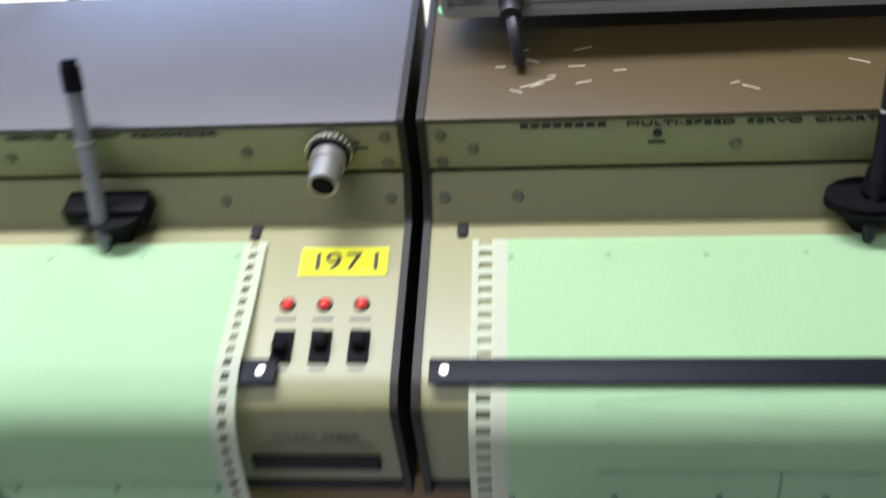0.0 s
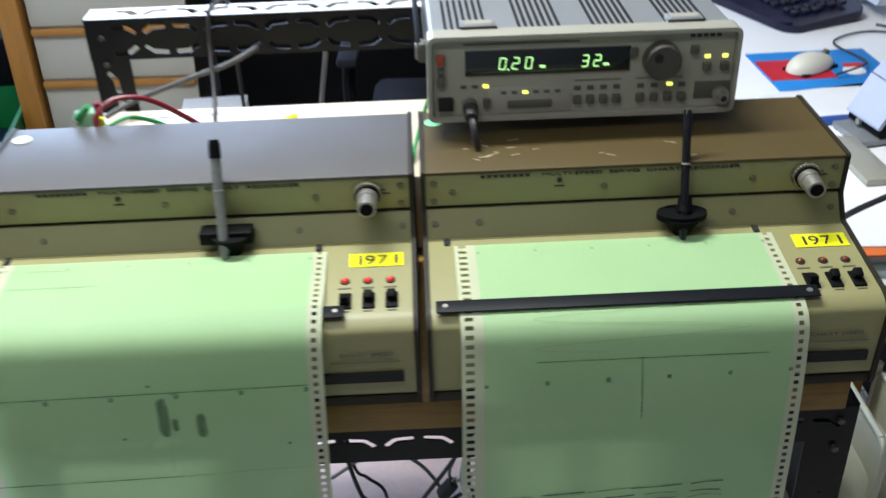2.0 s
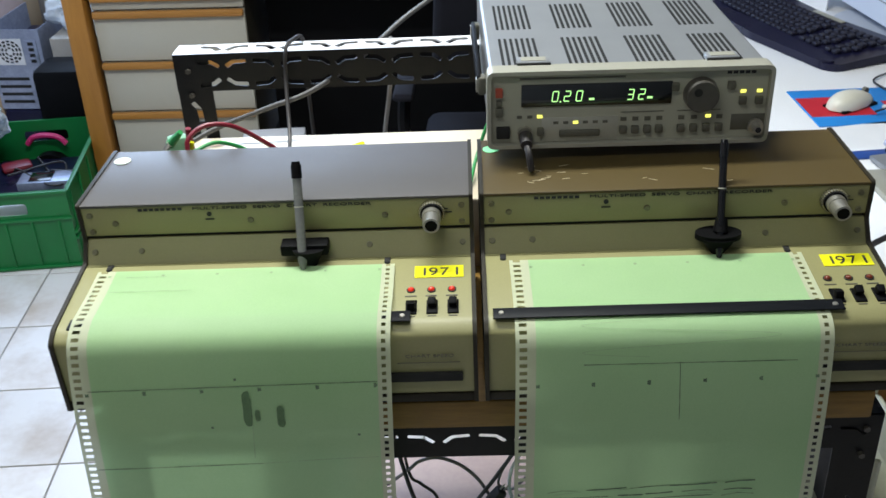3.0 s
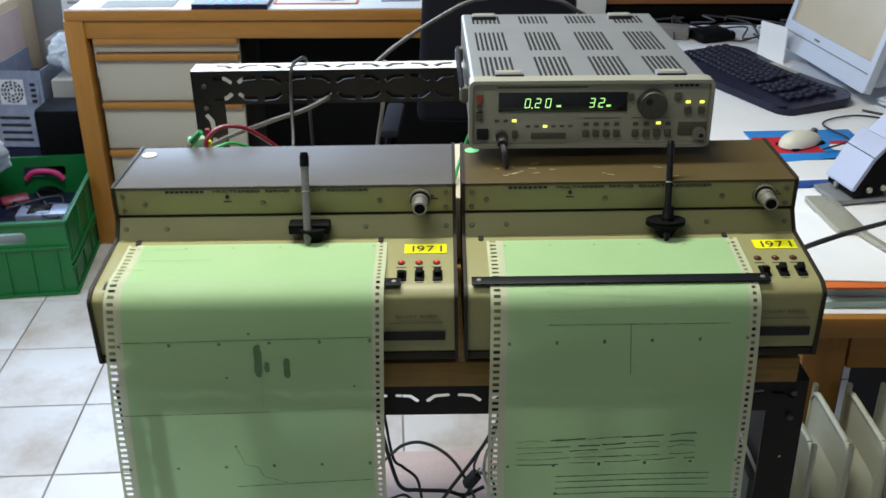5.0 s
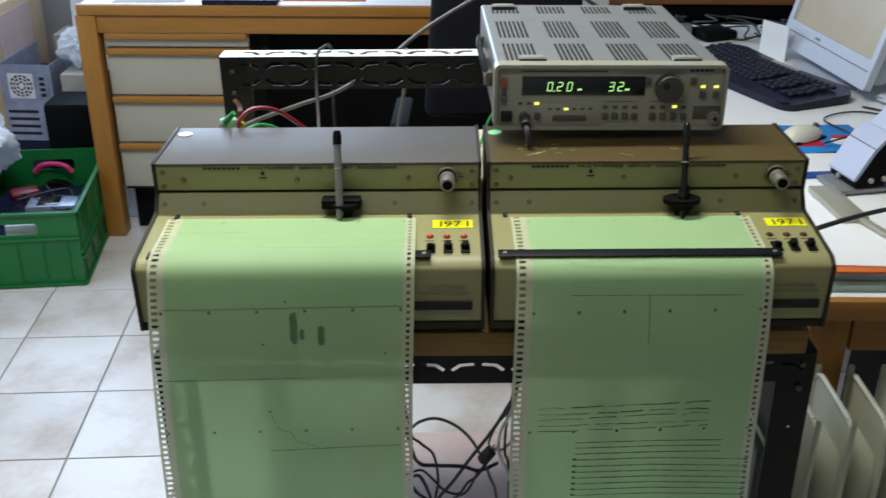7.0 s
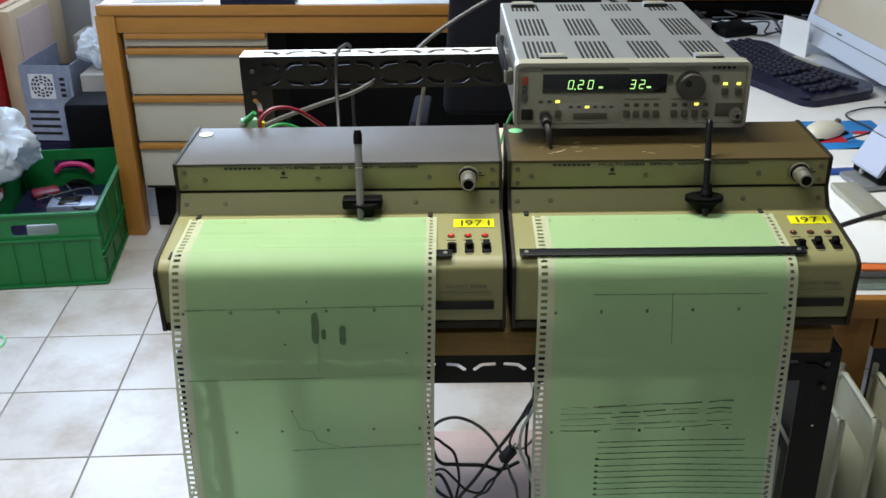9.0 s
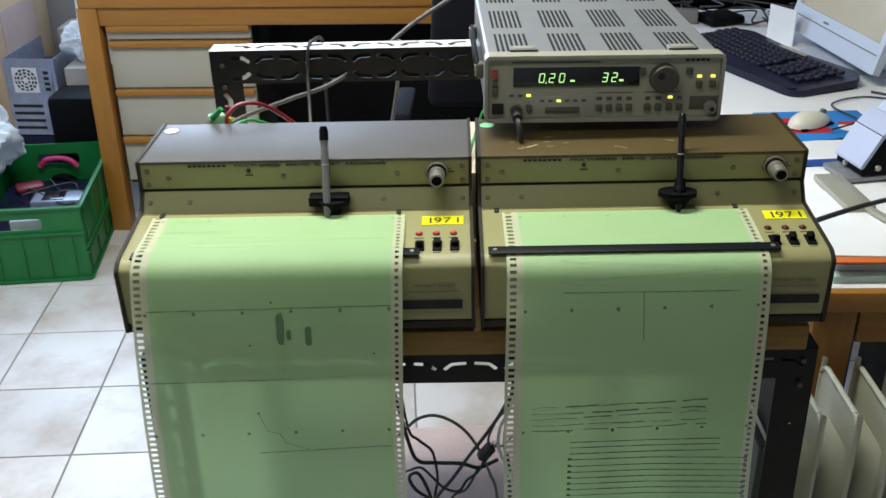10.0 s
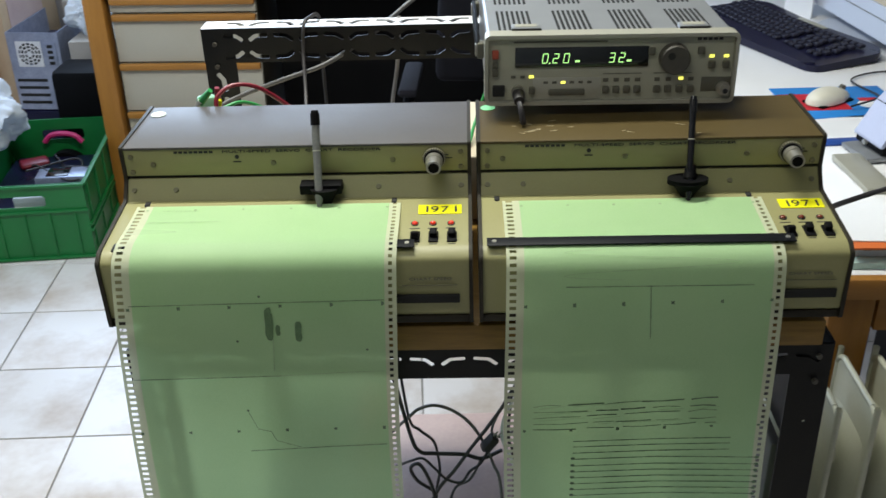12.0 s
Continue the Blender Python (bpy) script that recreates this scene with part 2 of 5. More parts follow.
def tube(bm, pts, r, seg=8, k=8):
    """A round cable through pts."""
    ps = spline(pts, k)
    rings, nrm = [], Vector((0.31, 0.17, 0.93))
    for i, p in enumerate(ps):
        d = (ps[min(i + 1, len(ps) - 1)] - ps[max(i - 1, 0)]).normalized()
        u = (nrm - d * nrm.dot(d)).normalized()
        nrm = u
        v = d.cross(u)
        rings.append([bm.verts.new(p + r * (math.cos(a) * u + math.sin(a) * v)) for a in [2 * math.pi * j / seg for j in range(seg)]])
    for a, b in zip(rings, rings[1:]):
        for j in range(seg):
            bm.faces.new((a[j], a[(j + 1) % seg], b[(j + 1) % seg], b[j]))
    bm.faces.new(rings[0][::-1]), bm.faces.new(rings[-1])
    return bm


def rounded(pts, r, k=4):
    """The outline pts with its corners rounded."""
    out, n = [], len(pts)
    for i in range(n):
        p, a, b = Vector(pts[i]), Vector(pts[i - 1]), Vector(pts[(i + 1) % n])
        u, v = (a - p), (b - p)
        d = min(r, u.length * 0.45, v.length * 0.45)
        s, e = p + u.normalized() * d, p + v.normalized() * d
        for j in range(k + 1):
            t = j / k
            out.append(tuple((1 - t) ** 2 * s + 2 * t * (1 - t) * p + t * t * e))
    return out


def prism(bm, outline, lo, hi, place):
    """An outline drawn out from lo to hi; place(a, b, w) gives the point."""
    A = [bm.verts.new(place(a, b, lo)) for a, b in outline]
    B = [bm.verts.new(place(a, b, hi)) for a, b in outline]
    n = len(A)
    bm.faces.new(A[::-1]), bm.faces.new(B)
    for i in range(n):
        bm.faces.new((A[i], A[(i + 1) % n], B[(i + 1) % n], B[i]))
    bmesh.ops.recalc_face_normals(bm, faces=bm.faces)
    return bm


def plate(bm, outer, holes, t, place):
    """A plate of thickness t with holes right through; place(a, b, w) gives the point."""
    from mathutils.geometry import tessellate_polygon
    loops = [outer, *holes]
    flat = [p for q in loops for p in q]
    tris = tessellate_polygon([[Vector((a, b, 0)) for a, b in q] for q in loops])
    F = [bm.verts.new(place(a, b, 0)) for a, b in flat]
    K = [bm.verts.new(place(a, b, t)) for a, b in flat]
    for a, b, c in tris:
        if len({a, b, c}) == 3:
            bm.faces.new((F[a], F[b], F[c])), bm.faces.new((K[c], K[b], K[a]))
    i = 0
    for q in loops:
        n = len(q)
        for j in range(n):
            a, b = i + j, i + (j + 1) % n
            bm.faces.new((F[a], F[b], K[b], K[a]))
        i += n
    bmesh.ops.recalc_face_normals(bm, faces=bm.faces)
    return bm


def mesh_of(name, bm, *mats, smooth=35):
    me = bpy.data.meshes.new(name)
    bm.to_mesh(me)
    bm.free()
    for m in mats:
        me.materials.append(M[m])
    me.shade_smooth()
    me.set_sharp_from_angle(angle=radians(smooth))
    return me


def part(name, bm, material, parent, label="", m=None, kind=""):
    ob = new(name, mesh_of(name, bm, *(material if isinstance(material, tuple) else (material,))))
    ob.parent = parent
    if m is not None:
        ob.matrix_basis = m
    return tagged(ob, label, kind=kind)


def thing(name, m, label, category, group="", kind=""):
    ob = new(name)
    ob.empty_display_size = 0.05
    ob.matrix_basis = m
    return tagged(ob, label, category, group, kind)


def solid(name, bm, material, label, category, group="", kind="", m=None, smooth=35):
    ob = new(name, mesh_of(name, bm, *(material if isinstance(material, tuple) else (material,)), smooth=smooth))
    if m is not None:
        ob.matrix_basis = m
    return tagged(ob, label, category, group, kind)


def B():
    return bmesh.new()


def letters(name, text, height, m, material, parent, depth=0.0003, width=None, label="", slant=0.0):
    """Raised lettering in the built-in font; m puts its baseline's left end and the plane that it lies in."""
    cu = bpy.data.curves.new(name, "FONT")
    cu.body, cu.size, cu.extrude, cu.shear = text, height * 1.38, depth, slant
    ob = new(name, cu)
    bpy.context.view_layer.update()
    me = bpy.data.meshes.new_from_object(ob.evaluated_get(bpy.context.evaluated_depsgraph_get()))
    bpy.data.objects.remove(ob)
    if width:
        w = max(v.co.x for v in me.vertices)
        me.transform(Matrix.Diagonal((width / w, 1, 1, 1)))
    me.materials.clear()
    me.materials.append(M[material])
    o = new(name, me)
    o.parent, o.matrix_basis = parent, m
    return tagged(o, label)


# tiles differ a little from one to the next
_t = M["tile"].node_tree
_oi, _mr, _hv = _t.nodes.new("ShaderNodeObjectInfo"), _t.nodes.new("ShaderNodeMapRange"), _t.nodes.new("ShaderNodeHueSaturation")
_mr.inputs[3].default_value, _mr.inputs[4].default_value = 0.92, 1.05
_map = next(q for q in _t.nodes if q.bl_idname == "ShaderNodeMapping")
_off = _t.nodes.new("ShaderNodeVectorMath")
_off.operation = "MULTIPLY"
_off.inputs[1].default_value = (61.0, 37.0, 11.0)
_t.links.new(_oi.outputs["Random"], _off.inputs[0])
_t.links.new(_off.outputs[0], _map.inputs["Location"])
# stains gather in patches with clean glaze between
_rg = next(q for q in _t.nodes if q.bl_idname == "ShaderNodeMapRange" and abs(q.inputs[1].default_value - 0.32) < 1e-4)
_rg.inputs[1].default_value, _rg.inputs[2].default_value = 0.46, 0.70
for _q in _t.nodes:
    if _q.bl_idname == "ShaderNodeTexNoise" and _q.inputs["Scale"].default_value < 10:
        _q.inputs["Detail"].default_value = 2.5
    if _q.bl_idname == "ShaderNodeMath" and abs(_q.inputs[1].default_value - 0.35) < 1e-4:
        _q.inputs[1].default_value = 0.14
    if _q.bl_idname == "ShaderNodeMath" and abs(_q.inputs[1].default_value - 0.65) < 1e-4:
        _q.inputs[1].default_value = 0.86
_t.links.new(_oi.outputs["Random"], _mr.inputs[0])
_t.links.new(_mr.outputs[0], _hv.inputs["Value"])
_src = _t.nodes["Principled BSDF"].inputs["Base Color"].links[0].from_socket
_t.links.new(_src, _hv.inputs["Color"])
_t.links.new(_hv.outputs[0], _t.nodes["Principled BSDF"].inputs["Base Color"])

# ---- the room ----
X0, X1, Y0, Y1 = -2.35, 2.45, -2.0, 3.42


def room():
    bm = B()
    box(bm, ((X0 + X1) / 2, (Y0 + Y1) / 2, -0.054), (X1 - X0 + 0.4, Y1 - Y0 + 0.4, 0.1))
    solid("floor", bm, "grout", "tiled floor with grey grout", "floor", kind="structure")
    bm = B()
    box(bm, ((X0 + X1) / 2, (Y0 + Y1) / 2, CEIL + 0.05), (X1 - X0 + 0.4, Y1 - Y0 + 0.4, 0.1))
    solid("ceiling", bm, "ceil", "plain white painted ceiling", "ceiling", kind="structure")

    def wall(name, lo, hi, holes, place):
        bm = B()
        plate(bm, [(lo, 0), (hi, 0), (hi, CEIL), (lo, CEIL)], holes, 0.2, place)
        solid(name, bm, "wall", "plain pale grey painted wall", "wall", kind="structure")

    wall("wall_north", X0 - 0.2, X1 + 0.2, [[(-2.15, 1.1), (-0.35, 1.1), (-0.35, 2.4), (-2.15, 2.4)]], lambda a, b, w: (a, Y1 + w, b))
    wall("wall_south", X0 - 0.2, X1 + 0.2, [], lambda a, b, w: (a, Y0 - w, b))
    wall("wall_west", Y0, Y1, [[(0.7, 1.1), (2.3, 1.1), (2.3, 2.3), (0.7, 2.3)]], lambda a, b, w: (X0 - w, a, b))
    wall("wall_east", Y0, Y1, [], lambda a, b, w: (X1 + w, a, b))
    for name, c, along in (("window_1", (-1.25, Y1 + 0.12, 1.75), 0), ("window_2", (X0 - 0.12, 1.5, 1.7), 90)):
        w, h = (1.8, 1.3) if not along else (1.6, 1.2)
        win = thing(name, pose(*c, 0, 0, along), "white framed window with a bright sky outside", "window", kind="structure")
        bm = B()
        for x in (-w / 2 + 0.025, 0, w / 2 - 0.025):
            box(bm, (x, 0, 0), (0.05, 0.05, h - 0.1), 0.004)
        for z in (-h / 2 + 0.025, h / 2 - 0.025):
            box(bm, (0, 0, z), (w, 0.052, 0.05), 0.004)
        part("window_frame", bm, "white", win)


room()


def ceiling_lamp(x, y):
    t = thing("ceiling_lamp", pose(x, y, CEIL), "long white fluorescent lamp under the ceiling", "lamp", "ceiling lamps")
    part("housing", box(B(), (0, 0, -0.03), (1.26, 0.16, 0.06), 0.006), "white", t)
    for s in (-0.04, 0.04):
        part("tube", rod(B(), (-0.6, s, -0.08), (0.6, s, -0.08), 0.013), "tube", t, "glowing glass tube")


ceiling_lamp(-0.42, 0.52)
ceiling_lamp(-0.55, -0.6)

# ---- the steel stand and its board ----
ZB = 0.985
LEANING = Matrix.Translation((0, 0, ZB)) @ pose(0, 0, 0, 0, -0.7, 0) @ Matrix.Translation((0, 0, -ZB))


def bent_slots(n, pitch, start, mid, amp, width):
    """Slots of slotted angle, bent up and down by turns."""
    out = []
    for i in range(n):
        x, f = start + i * pitch, 1 if i % 2 else -1
        path = [(-0.0135 * f, -amp), (-0.004 * f, amp * 0.7), (0.0135 * f, amp)]
        path = [Vector(p) for p in path]
        up, dn = [], []
        for j, p in enumerate(path):
            d = (path[min(j + 1, 2)] - path[max(j - 1, 0)]).normalized()
            q = Vector((-d.y, d.x)) * width / 2
            up.append((x + p.x + q.x, mid + p.y + q.y)), dn.append((x + p.x - q.x, mid + p.y - q.y))
        out.append(rounded(up + dn[::-1], 0.002, 2))
    return out


def stand():
    t = thing("steel_stand", LEANING, "black slotted steel angle stand carrying the recorders", "stand")
    W = 0.0022

    def rail(name, lo, hi, y, z0, z1, face=True, shelf=0.04, top=True, rows=1):
        bm = B()
        n = int((hi - lo) / 0.036) - 1
        hs = bent_slots(n, 0.036, lo + 0.045, z0 + (z1 - z0) * 0.55, 0.0045, 0.0055) if rows == 1 else bent_slots(n, 0.036, lo + 0.045, z0 + 0.012, -0.004, 0.006) + bent_slots(n, 0.036, lo + 0.045, z1 - 0.014, 0.004, 0.006)
        plate(bm, [(lo, z0), (hi, z0), (hi, z1), (lo, z1)], hs, W, lambda a, b, w: (a, y + w, b))
        zz = z1 if top else z0 + W
        if rows == 2:
            part(name, bm, "angle", t)
            bm = B()
        plate(bm, [(lo, y + W), (hi, y + W), (hi, y + shelf), (lo, y + shelf)], bent_slots(n, 0.036, lo + 0.045, y + shelf * 0.52, 0.0045 if rows == 1 else 0.008, 0.0075 if rows == 1 else 0.010), W, lambda a, b, w: (a, b, zz - w))
        part(name if rows == 1 else "top_flange", bm, "angle" if rows == 1 else "flange", t)

    def post(x, y, z1, sx, sy):
        bm = B()
        n = int(z1 / 0.036) - 1
        hs = [[(b, a) for a, b in q] for q in bent_slots(n, 0.036, 0.03, 0.02, 0.0045, 0.0075)]
        if z1 < 1.0 and sx < 0:
            hs = [[(0.02 + 0.0022 * math.cos(k), c + 0.0022 * math.sin(k)) for k in (0, 1, 2, 3, 4, 5)] for c in (0.62, 0.84)]
        plate(bm, [(0, 0), (0.045, 0), (0.045, z1), (0, z1)], hs, W, lambda a, b, w: (x + sx * a, y + sy * w, b))
        plate(bm, [(W, 0), (0.04, 0), (0.04, z1), (W, z1)], hs, W, lambda a, b, w: (x + sx * w, y + sy * a, b))
        part("post", bm, "angle", t)

    post(-0.391, 0.034, 0.95, 1, 1), post(0.405, 0.034, 0.95, -1, 1)
    post(-0.378, 0.493, 1.187, 1, 1), post(0.29, 0.493, 1.187, -1, 1)
    rail("front_rail", -0.389, 0.403, 0.0315, 0.909, 0.949)
    rail("back_rail", -0.378, 0.290, 0.4905, 1.140, 1.190, rows=2)
    rail("lower_rail", -0.389, 0.403, 0.0315, 0.25, 0.29)
    for x, s in ((-0.389, 1), (0.403, -1)):
        bm = B()
        n = 12
        plate(bm, [(0.075, 0.909), (0.49, 0.909), (0.49, 0.949), (0.075, 0.949)], bent_slots(n, 0.036, 0.11, 0.934, 0.0045, 0.0075), W, lambda a, b, w: (x + s * w, a, b))
        part("side_rail", bm, "angle", t)
    # plate added to fill the black gap above the grey board
    part("side_plate", box(B(), (0.392, 0.28, 0.834), (0.004, 0.38, 0.148), 0.001), "angle", t, "black plate filling the gap above the grey board")
    for x, y, z in ((-0.372, 0.0305, 0.934), (0.388, 0.0305, 0.934), (0.388, 0.0305, 0.90), (-0.36, 0.4895, 1.168), (-0.36, 0.4895, 1.135)):
        bm = B()
        rod(bm, (x, y + 0.002, z), (x, y - 0.003, z), 0.0034, seg=6)
        part("bolt", bm, "dial", t)


stand()
bm = B()
box(bm, (0.0095, 0.2575, ZB - 0.0175), (0.757, 0.465, 0.033), 0.003)
solid("shelf_board", bm, "ply", "thick brown plywood board lying on the stand", "board", m=LEANING)
bm = B()
box(bm, (0.0, 0.384, ZB + 0.0455), (0.75, 0.205, 0.091), 0.003)
solid("wooden_riser", bm, "plytop", "pale wooden riser behind the recorders on the board", "board", m=LEANING)

# ---- the chart recorders ----
RW = 0.3885
PITCH = 0.3925


def recorder(x, z, xl, xr, top, pen_x, lit, label):
    """Local axes: x from the middle, y back from the front, z up from the feet."""
    t = thing("chart_recorder", pose(x, 0, z, 0, -0.7, 0) @ Matrix.Diagonal((1, 1, 0.96, 1)), label, "chart recorder", "chart recorders")
    lo, hi = xl + 0.004, xr - 0.004
    mid, w = (lo + hi) / 2, (hi - lo) / 2
    ex = lambda a, b, u: (u, a, b)
    H0 = 0.004
    # lower body with the sloping desk and the front
    desk = rounded([(0.004, H0), (0.0, 0.077), (0.012, 0.0855), (0.113, 0.097), (0.113, H0)], 0.006, 3)
    part("lower_body", prism(B(), desk, lo, hi, ex), "beige", t)
    # dark strip imitates the shadow gap between the front and the board
    part("base_plate", box(B(), (mid, 0.132, -0.0005), (2 * w, 0.256, 0.009), 0.001), "darkside", t, "dark strip for the shade under the recorder")
    part("slanted_strip", prism(B(), [(0.110, 0.0965), (0.1135, 0.0965), (0.129, 0.1185), (0.137, 0.1185), (0.137, 0.09), (0.11, 0.09)], lo, hi, ex), "beige", t)
    part("gap", box(B(), (mid, 0.135, 0.1205), (2 * w, 0.006, 0.006)), "groove", t, "dark gap between the strips")
    part("head_front", prism(B(), rounded([(0.128, 0.1225), (0.128, 0.156), (0.14, 0.156), (0.14, 0.1225)], 0.002, 2), lo, hi, ex), "beige", t)
    part("top_cover", prism(B(), rounded([(0.1265, 0.1555), (0.1265, 0.159), (0.258, 0.159), (0.262, 0.02), (0.258, 0.02), (0.254, 0.1555)], 0.0015, 2), lo, hi, ex), top, t, "flat enamelled top cover with a worn front edge")
    part("inner_case", box(B(), (mid, 0.199, 0.085), (2 * w - 0.004, 0.106, 0.138)), "groove", t)
    side = rounded([(0.001, -0.005), (-0.0025, 0.0785), (0.010, 0.0872), (0.112, 0.0988), (0.1265, 0.1195), (0.1252, 0.1605), (0.261, 0.1605), (0.264, -0.005)], 0.004, 3)
    for a, b in ((xl, lo), (hi, xr)):
        part("side_panel", prism(B(), side, a, b, ex), "darkside", t, "dark edged side panel")
    for sx in (-1, 1):
        for y in (0.075, 0.225):
            part("foot", rod(B(), (sx * 0.165, y, -0.0195), (sx * 0.165, y, 0.016), 0.011, 0.013), "black", t)
    # screws
    fr = 0.1275
    for sx, sz in ((xl + 0.0115, 0.147), (xl + 0.0115, 0.128), (xr - 0.0115, 0.147), (xr - 0.0115, 0.128), (-0.158, 0.137), (-0.022, 0.137), (0.112, 0.138)):
        bm = B()
        rod(bm, (sx, fr + 0.001, sz), (sx, fr - 0.0015, sz), 0.0034, 0.0028, 12)
        box(bm, (sx, fr - 0.0016, sz), (0.0052, 0.0006, 0.0008))
        part("screw", bm, "screw", t)
    for sx in (xl + 0.0115, -0.135, 0.095, xr - 0.0115):
        m = pose(sx, 0.1212, 0.1075, -35, 0, 0)
        bm = B()
        rod(bm, (0, 0.001, 0), (0, -0.0014, 0), 0.0034, 0.0028, 12)
        part("screw", bm, "screw", t, m=m)
    part("pilot_hole", rod(B(), (-0.0625, fr + 0.001, 0.1455), (-0.0625, fr - 0.0008, 0.1455), 0.0024, seg=14), "ink", t)
    part("printed_bar", box(B(), (-0.0625, fr - 0.0002, 0.1395), (0.009, 0.0006, 0.0012)), "ink", t)
    part("printed_bar", box(B(), (0.166, fr - 0.0002, 0.1435), (0.017, 0.0006, 0.001)), "ink", t)
    part("printed_bar", box(B(), (0.168, fr - 0.0002, 0.1395), (0.021, 0.0006, 0.001)), "ink", t)
    # maker's mark as a bar, then the wording
    bx = -0.131
    for i in range(8):
        part("name_mark", box(B(), (bx + i * 0.0057, fr - 0.0002, 0.1522), (0.0042, 0.0006, 0.0026)), "ink", t)
    letters("wording", "MULTI-SPEED  SERVO  CHART  RECORDER", 0.0031, pose(bx + 0.052, fr - 0.0002, 0.1508, 90), "ink", t, width=0.178)
    # control knob
    kn = part("knob", rod(rod(rod(B(), (0.1585, fr, 0.1405), (0.1585, fr - 0.006, 0.1405), 0.0125, 0.0122, 28), (0.1585, fr - 0.006, 0.1405), (0.1585, fr - 0.016, 0.1405), 0.0098, 0.0095, 28),
                         (0.1585, fr - 0.016, 0.1405), (0.1585, fr - 0.031, 0.1405), 0.0088, 0.0082, 28), "chrome", t, "bright metal control knob")
    bm = B()
    for i in range(28):
        a = 2 * math.pi * i / 28
        box(bm, (0, 0, 0), (0.0012, 0.006, 0.0012), 0, pose(0.1585 + 0.0124 * math.cos(a), fr - 0.0032, 0.1405 + 0.0124 * math.sin(a)))
    part("knurl", bm, "screw", kn)
    part("knob_ring", rod(B(), (0.1585, fr - 0.0058, 0.1405), (0.1585, fr - 0.0085, 0.1405), 0.0112, 0.0112, 28), "black", kn)
    part("knob_cap", rod(B(), (0.1585, fr - 0.0305, 0.1405), (0.1585, fr - 0.0318, 0.1405), 0.0062, 0.0058, 24), "black", kn)
    # sloping control field: label, lamps, switches; slope() stands things on it
    tilt = math.degrees(math.atan2(0.0115, 0.101))

    def slope(px, py, up=0.0):
        return pose(px, py, 0.0855 + (py - 0.012) * 0.1139 + up, tilt, 0, 0)

    cx = 0.1555
    la = part("year_label", box(B(), (0, 0, 0), (0.0475, 0.0185, 0.0006)), "yellow", t, "yellow tape label with black numerals", slope(cx + 0.009, 0.0855, 0.0005))
    for i, ch in enumerate("1971"):
        letters("numeral", ch, 0.0128, pose((-0.0196, -0.0106, 0.0004, 0.0118)[i], -0.0064, 0.0004), "ink", la, 0.0002, width=0.0068 if ch == "1" else 0.0092)
    for i in range(3):
        lx = cx - 0.0175 + i * 0.0195
        lo = part("lamp_ring", rod(B(), (0, 0, -0.001), (0, 0, 0.001), 0.0042, seg=20), "groove", t, m=slope(lx, 0.0575))
        part("lamp", ball(B(), (0, 0, 0.001), (0.0031, 0.0031, 0.0024), 14), "led" if lit and i < 3 else "ledoff", lo, "small red lamp")
        part("printed_bar", box(B(), (0, 0, 0), (0.011, 0.0014, 0.0006)), "button", t, m=slope(lx, 0.0485, 0.0003))
        hs = part("switch_frame", box(B(), (0, 0, 0.0006), (0.0105, 0.0195, 0.0022), 0.0006), "black", t, m=slope(lx + 0.001, 0.0315))
        part("switch_lever", box(B(), (0, 0.0035 if i else -0.0035, 0.004), (0.0075, 0.0085, 0.0075), 0.0012, pose(0, 0, 0, 18 if i else -18, 0, 0)), "black", hs, "black slide switch")
        part("printed_bar", box(B(), (0, 0, 0), (0.008, 0.0012, 0.0006)), "button", t, m=slope(lx + 0.001, 0.019, 0.0003))
    # sprocket slots at the head of the desk
    for sx in (-0.165, 0.113):
        part("sprocket_slot", box(B(), (0, 0, 0.0004), (0.006, 0.009, 0.001), 0.0003), "slot", t, m=slope(sx, 0.1065))
        part("sprocket", rod(B(), (-0.002, 0, -0.002), (0.002, 0, -0.002), 0.0045, seg=10), "slot", t, m=slope(sx, 0.1045))
    # front: speed wording and the handle slot
    letters("speed_wording", "CHART SPEED", 0.0032, pose(0.1325, -0.0004, 0.0525, 90), "button", t, width=0.045)
    part("printed_bar", box(B(), (0.154, 0.0005, 0.0455), (0.058, 0.0006, 0.0006)), "button", t)
    part("handle_slot", box(B(), (0.1515, 0.001, 0.0285), (0.068, 0.004, 0.0105), 0.0012), "slot", t, "black finger slot")
    # paper bar with a screw at each end
    bar = part("paper_bar", box(B(), (0, 0, 0), (0.317, 0.0145, 0.0016), 0.0006), "blackgloss", t, "flat black steel paper bar", slope(-0.0195, 0.0145, 0.0042))
    for sx in (-0.151, 0.151):
        part("bar_screw", rod(B(), (sx, 0, 0.0005), (sx, 0, 0.0017), 0.0028, 0.0022, 12), "chrome", bar)
    # pen carriage: a lug bar and a tapering holder
    bm = B()
    if lit:
        box(bm, (0, 0.1115, 0.1125), (0.047, 0.018, 0.0125), 0.002)
        bmesh.ops.create_cone(bm, cap_ends=True, segments=20, radius1=0.006, radius2=0.016, depth=0.022, matrix=Matrix.LocRotScale((0.004, 0.104, 0.1035), None, (1, 0.7, 1)))
    else:
        bmesh.ops.create_cone(bm, cap_ends=True, segments=28, radius1=0.003, radius2=0.0185, depth=0.0235, matrix=Matrix.LocRotScale((0, 0.104, 0.1025), None, (1, 0.62, 1)))
        bmesh.ops.create_cone(bm, cap_ends=True, segments=28, radius1=0.0225, radius2=0.0225, depth=0.006, matrix=Matrix.LocRotScale((0, 0.108, 0.1145), None, (1, 0.6, 1)))
        rod(bm, (0.002, 0.108, 0.117), (0.004, 0.116, 0.130), 0.0075, 0.0055, 16)
    pc = part("pen_carriage", bm, "black", t, "black pen carriage", pose(pen_x, 0, 0))
    return t, pc


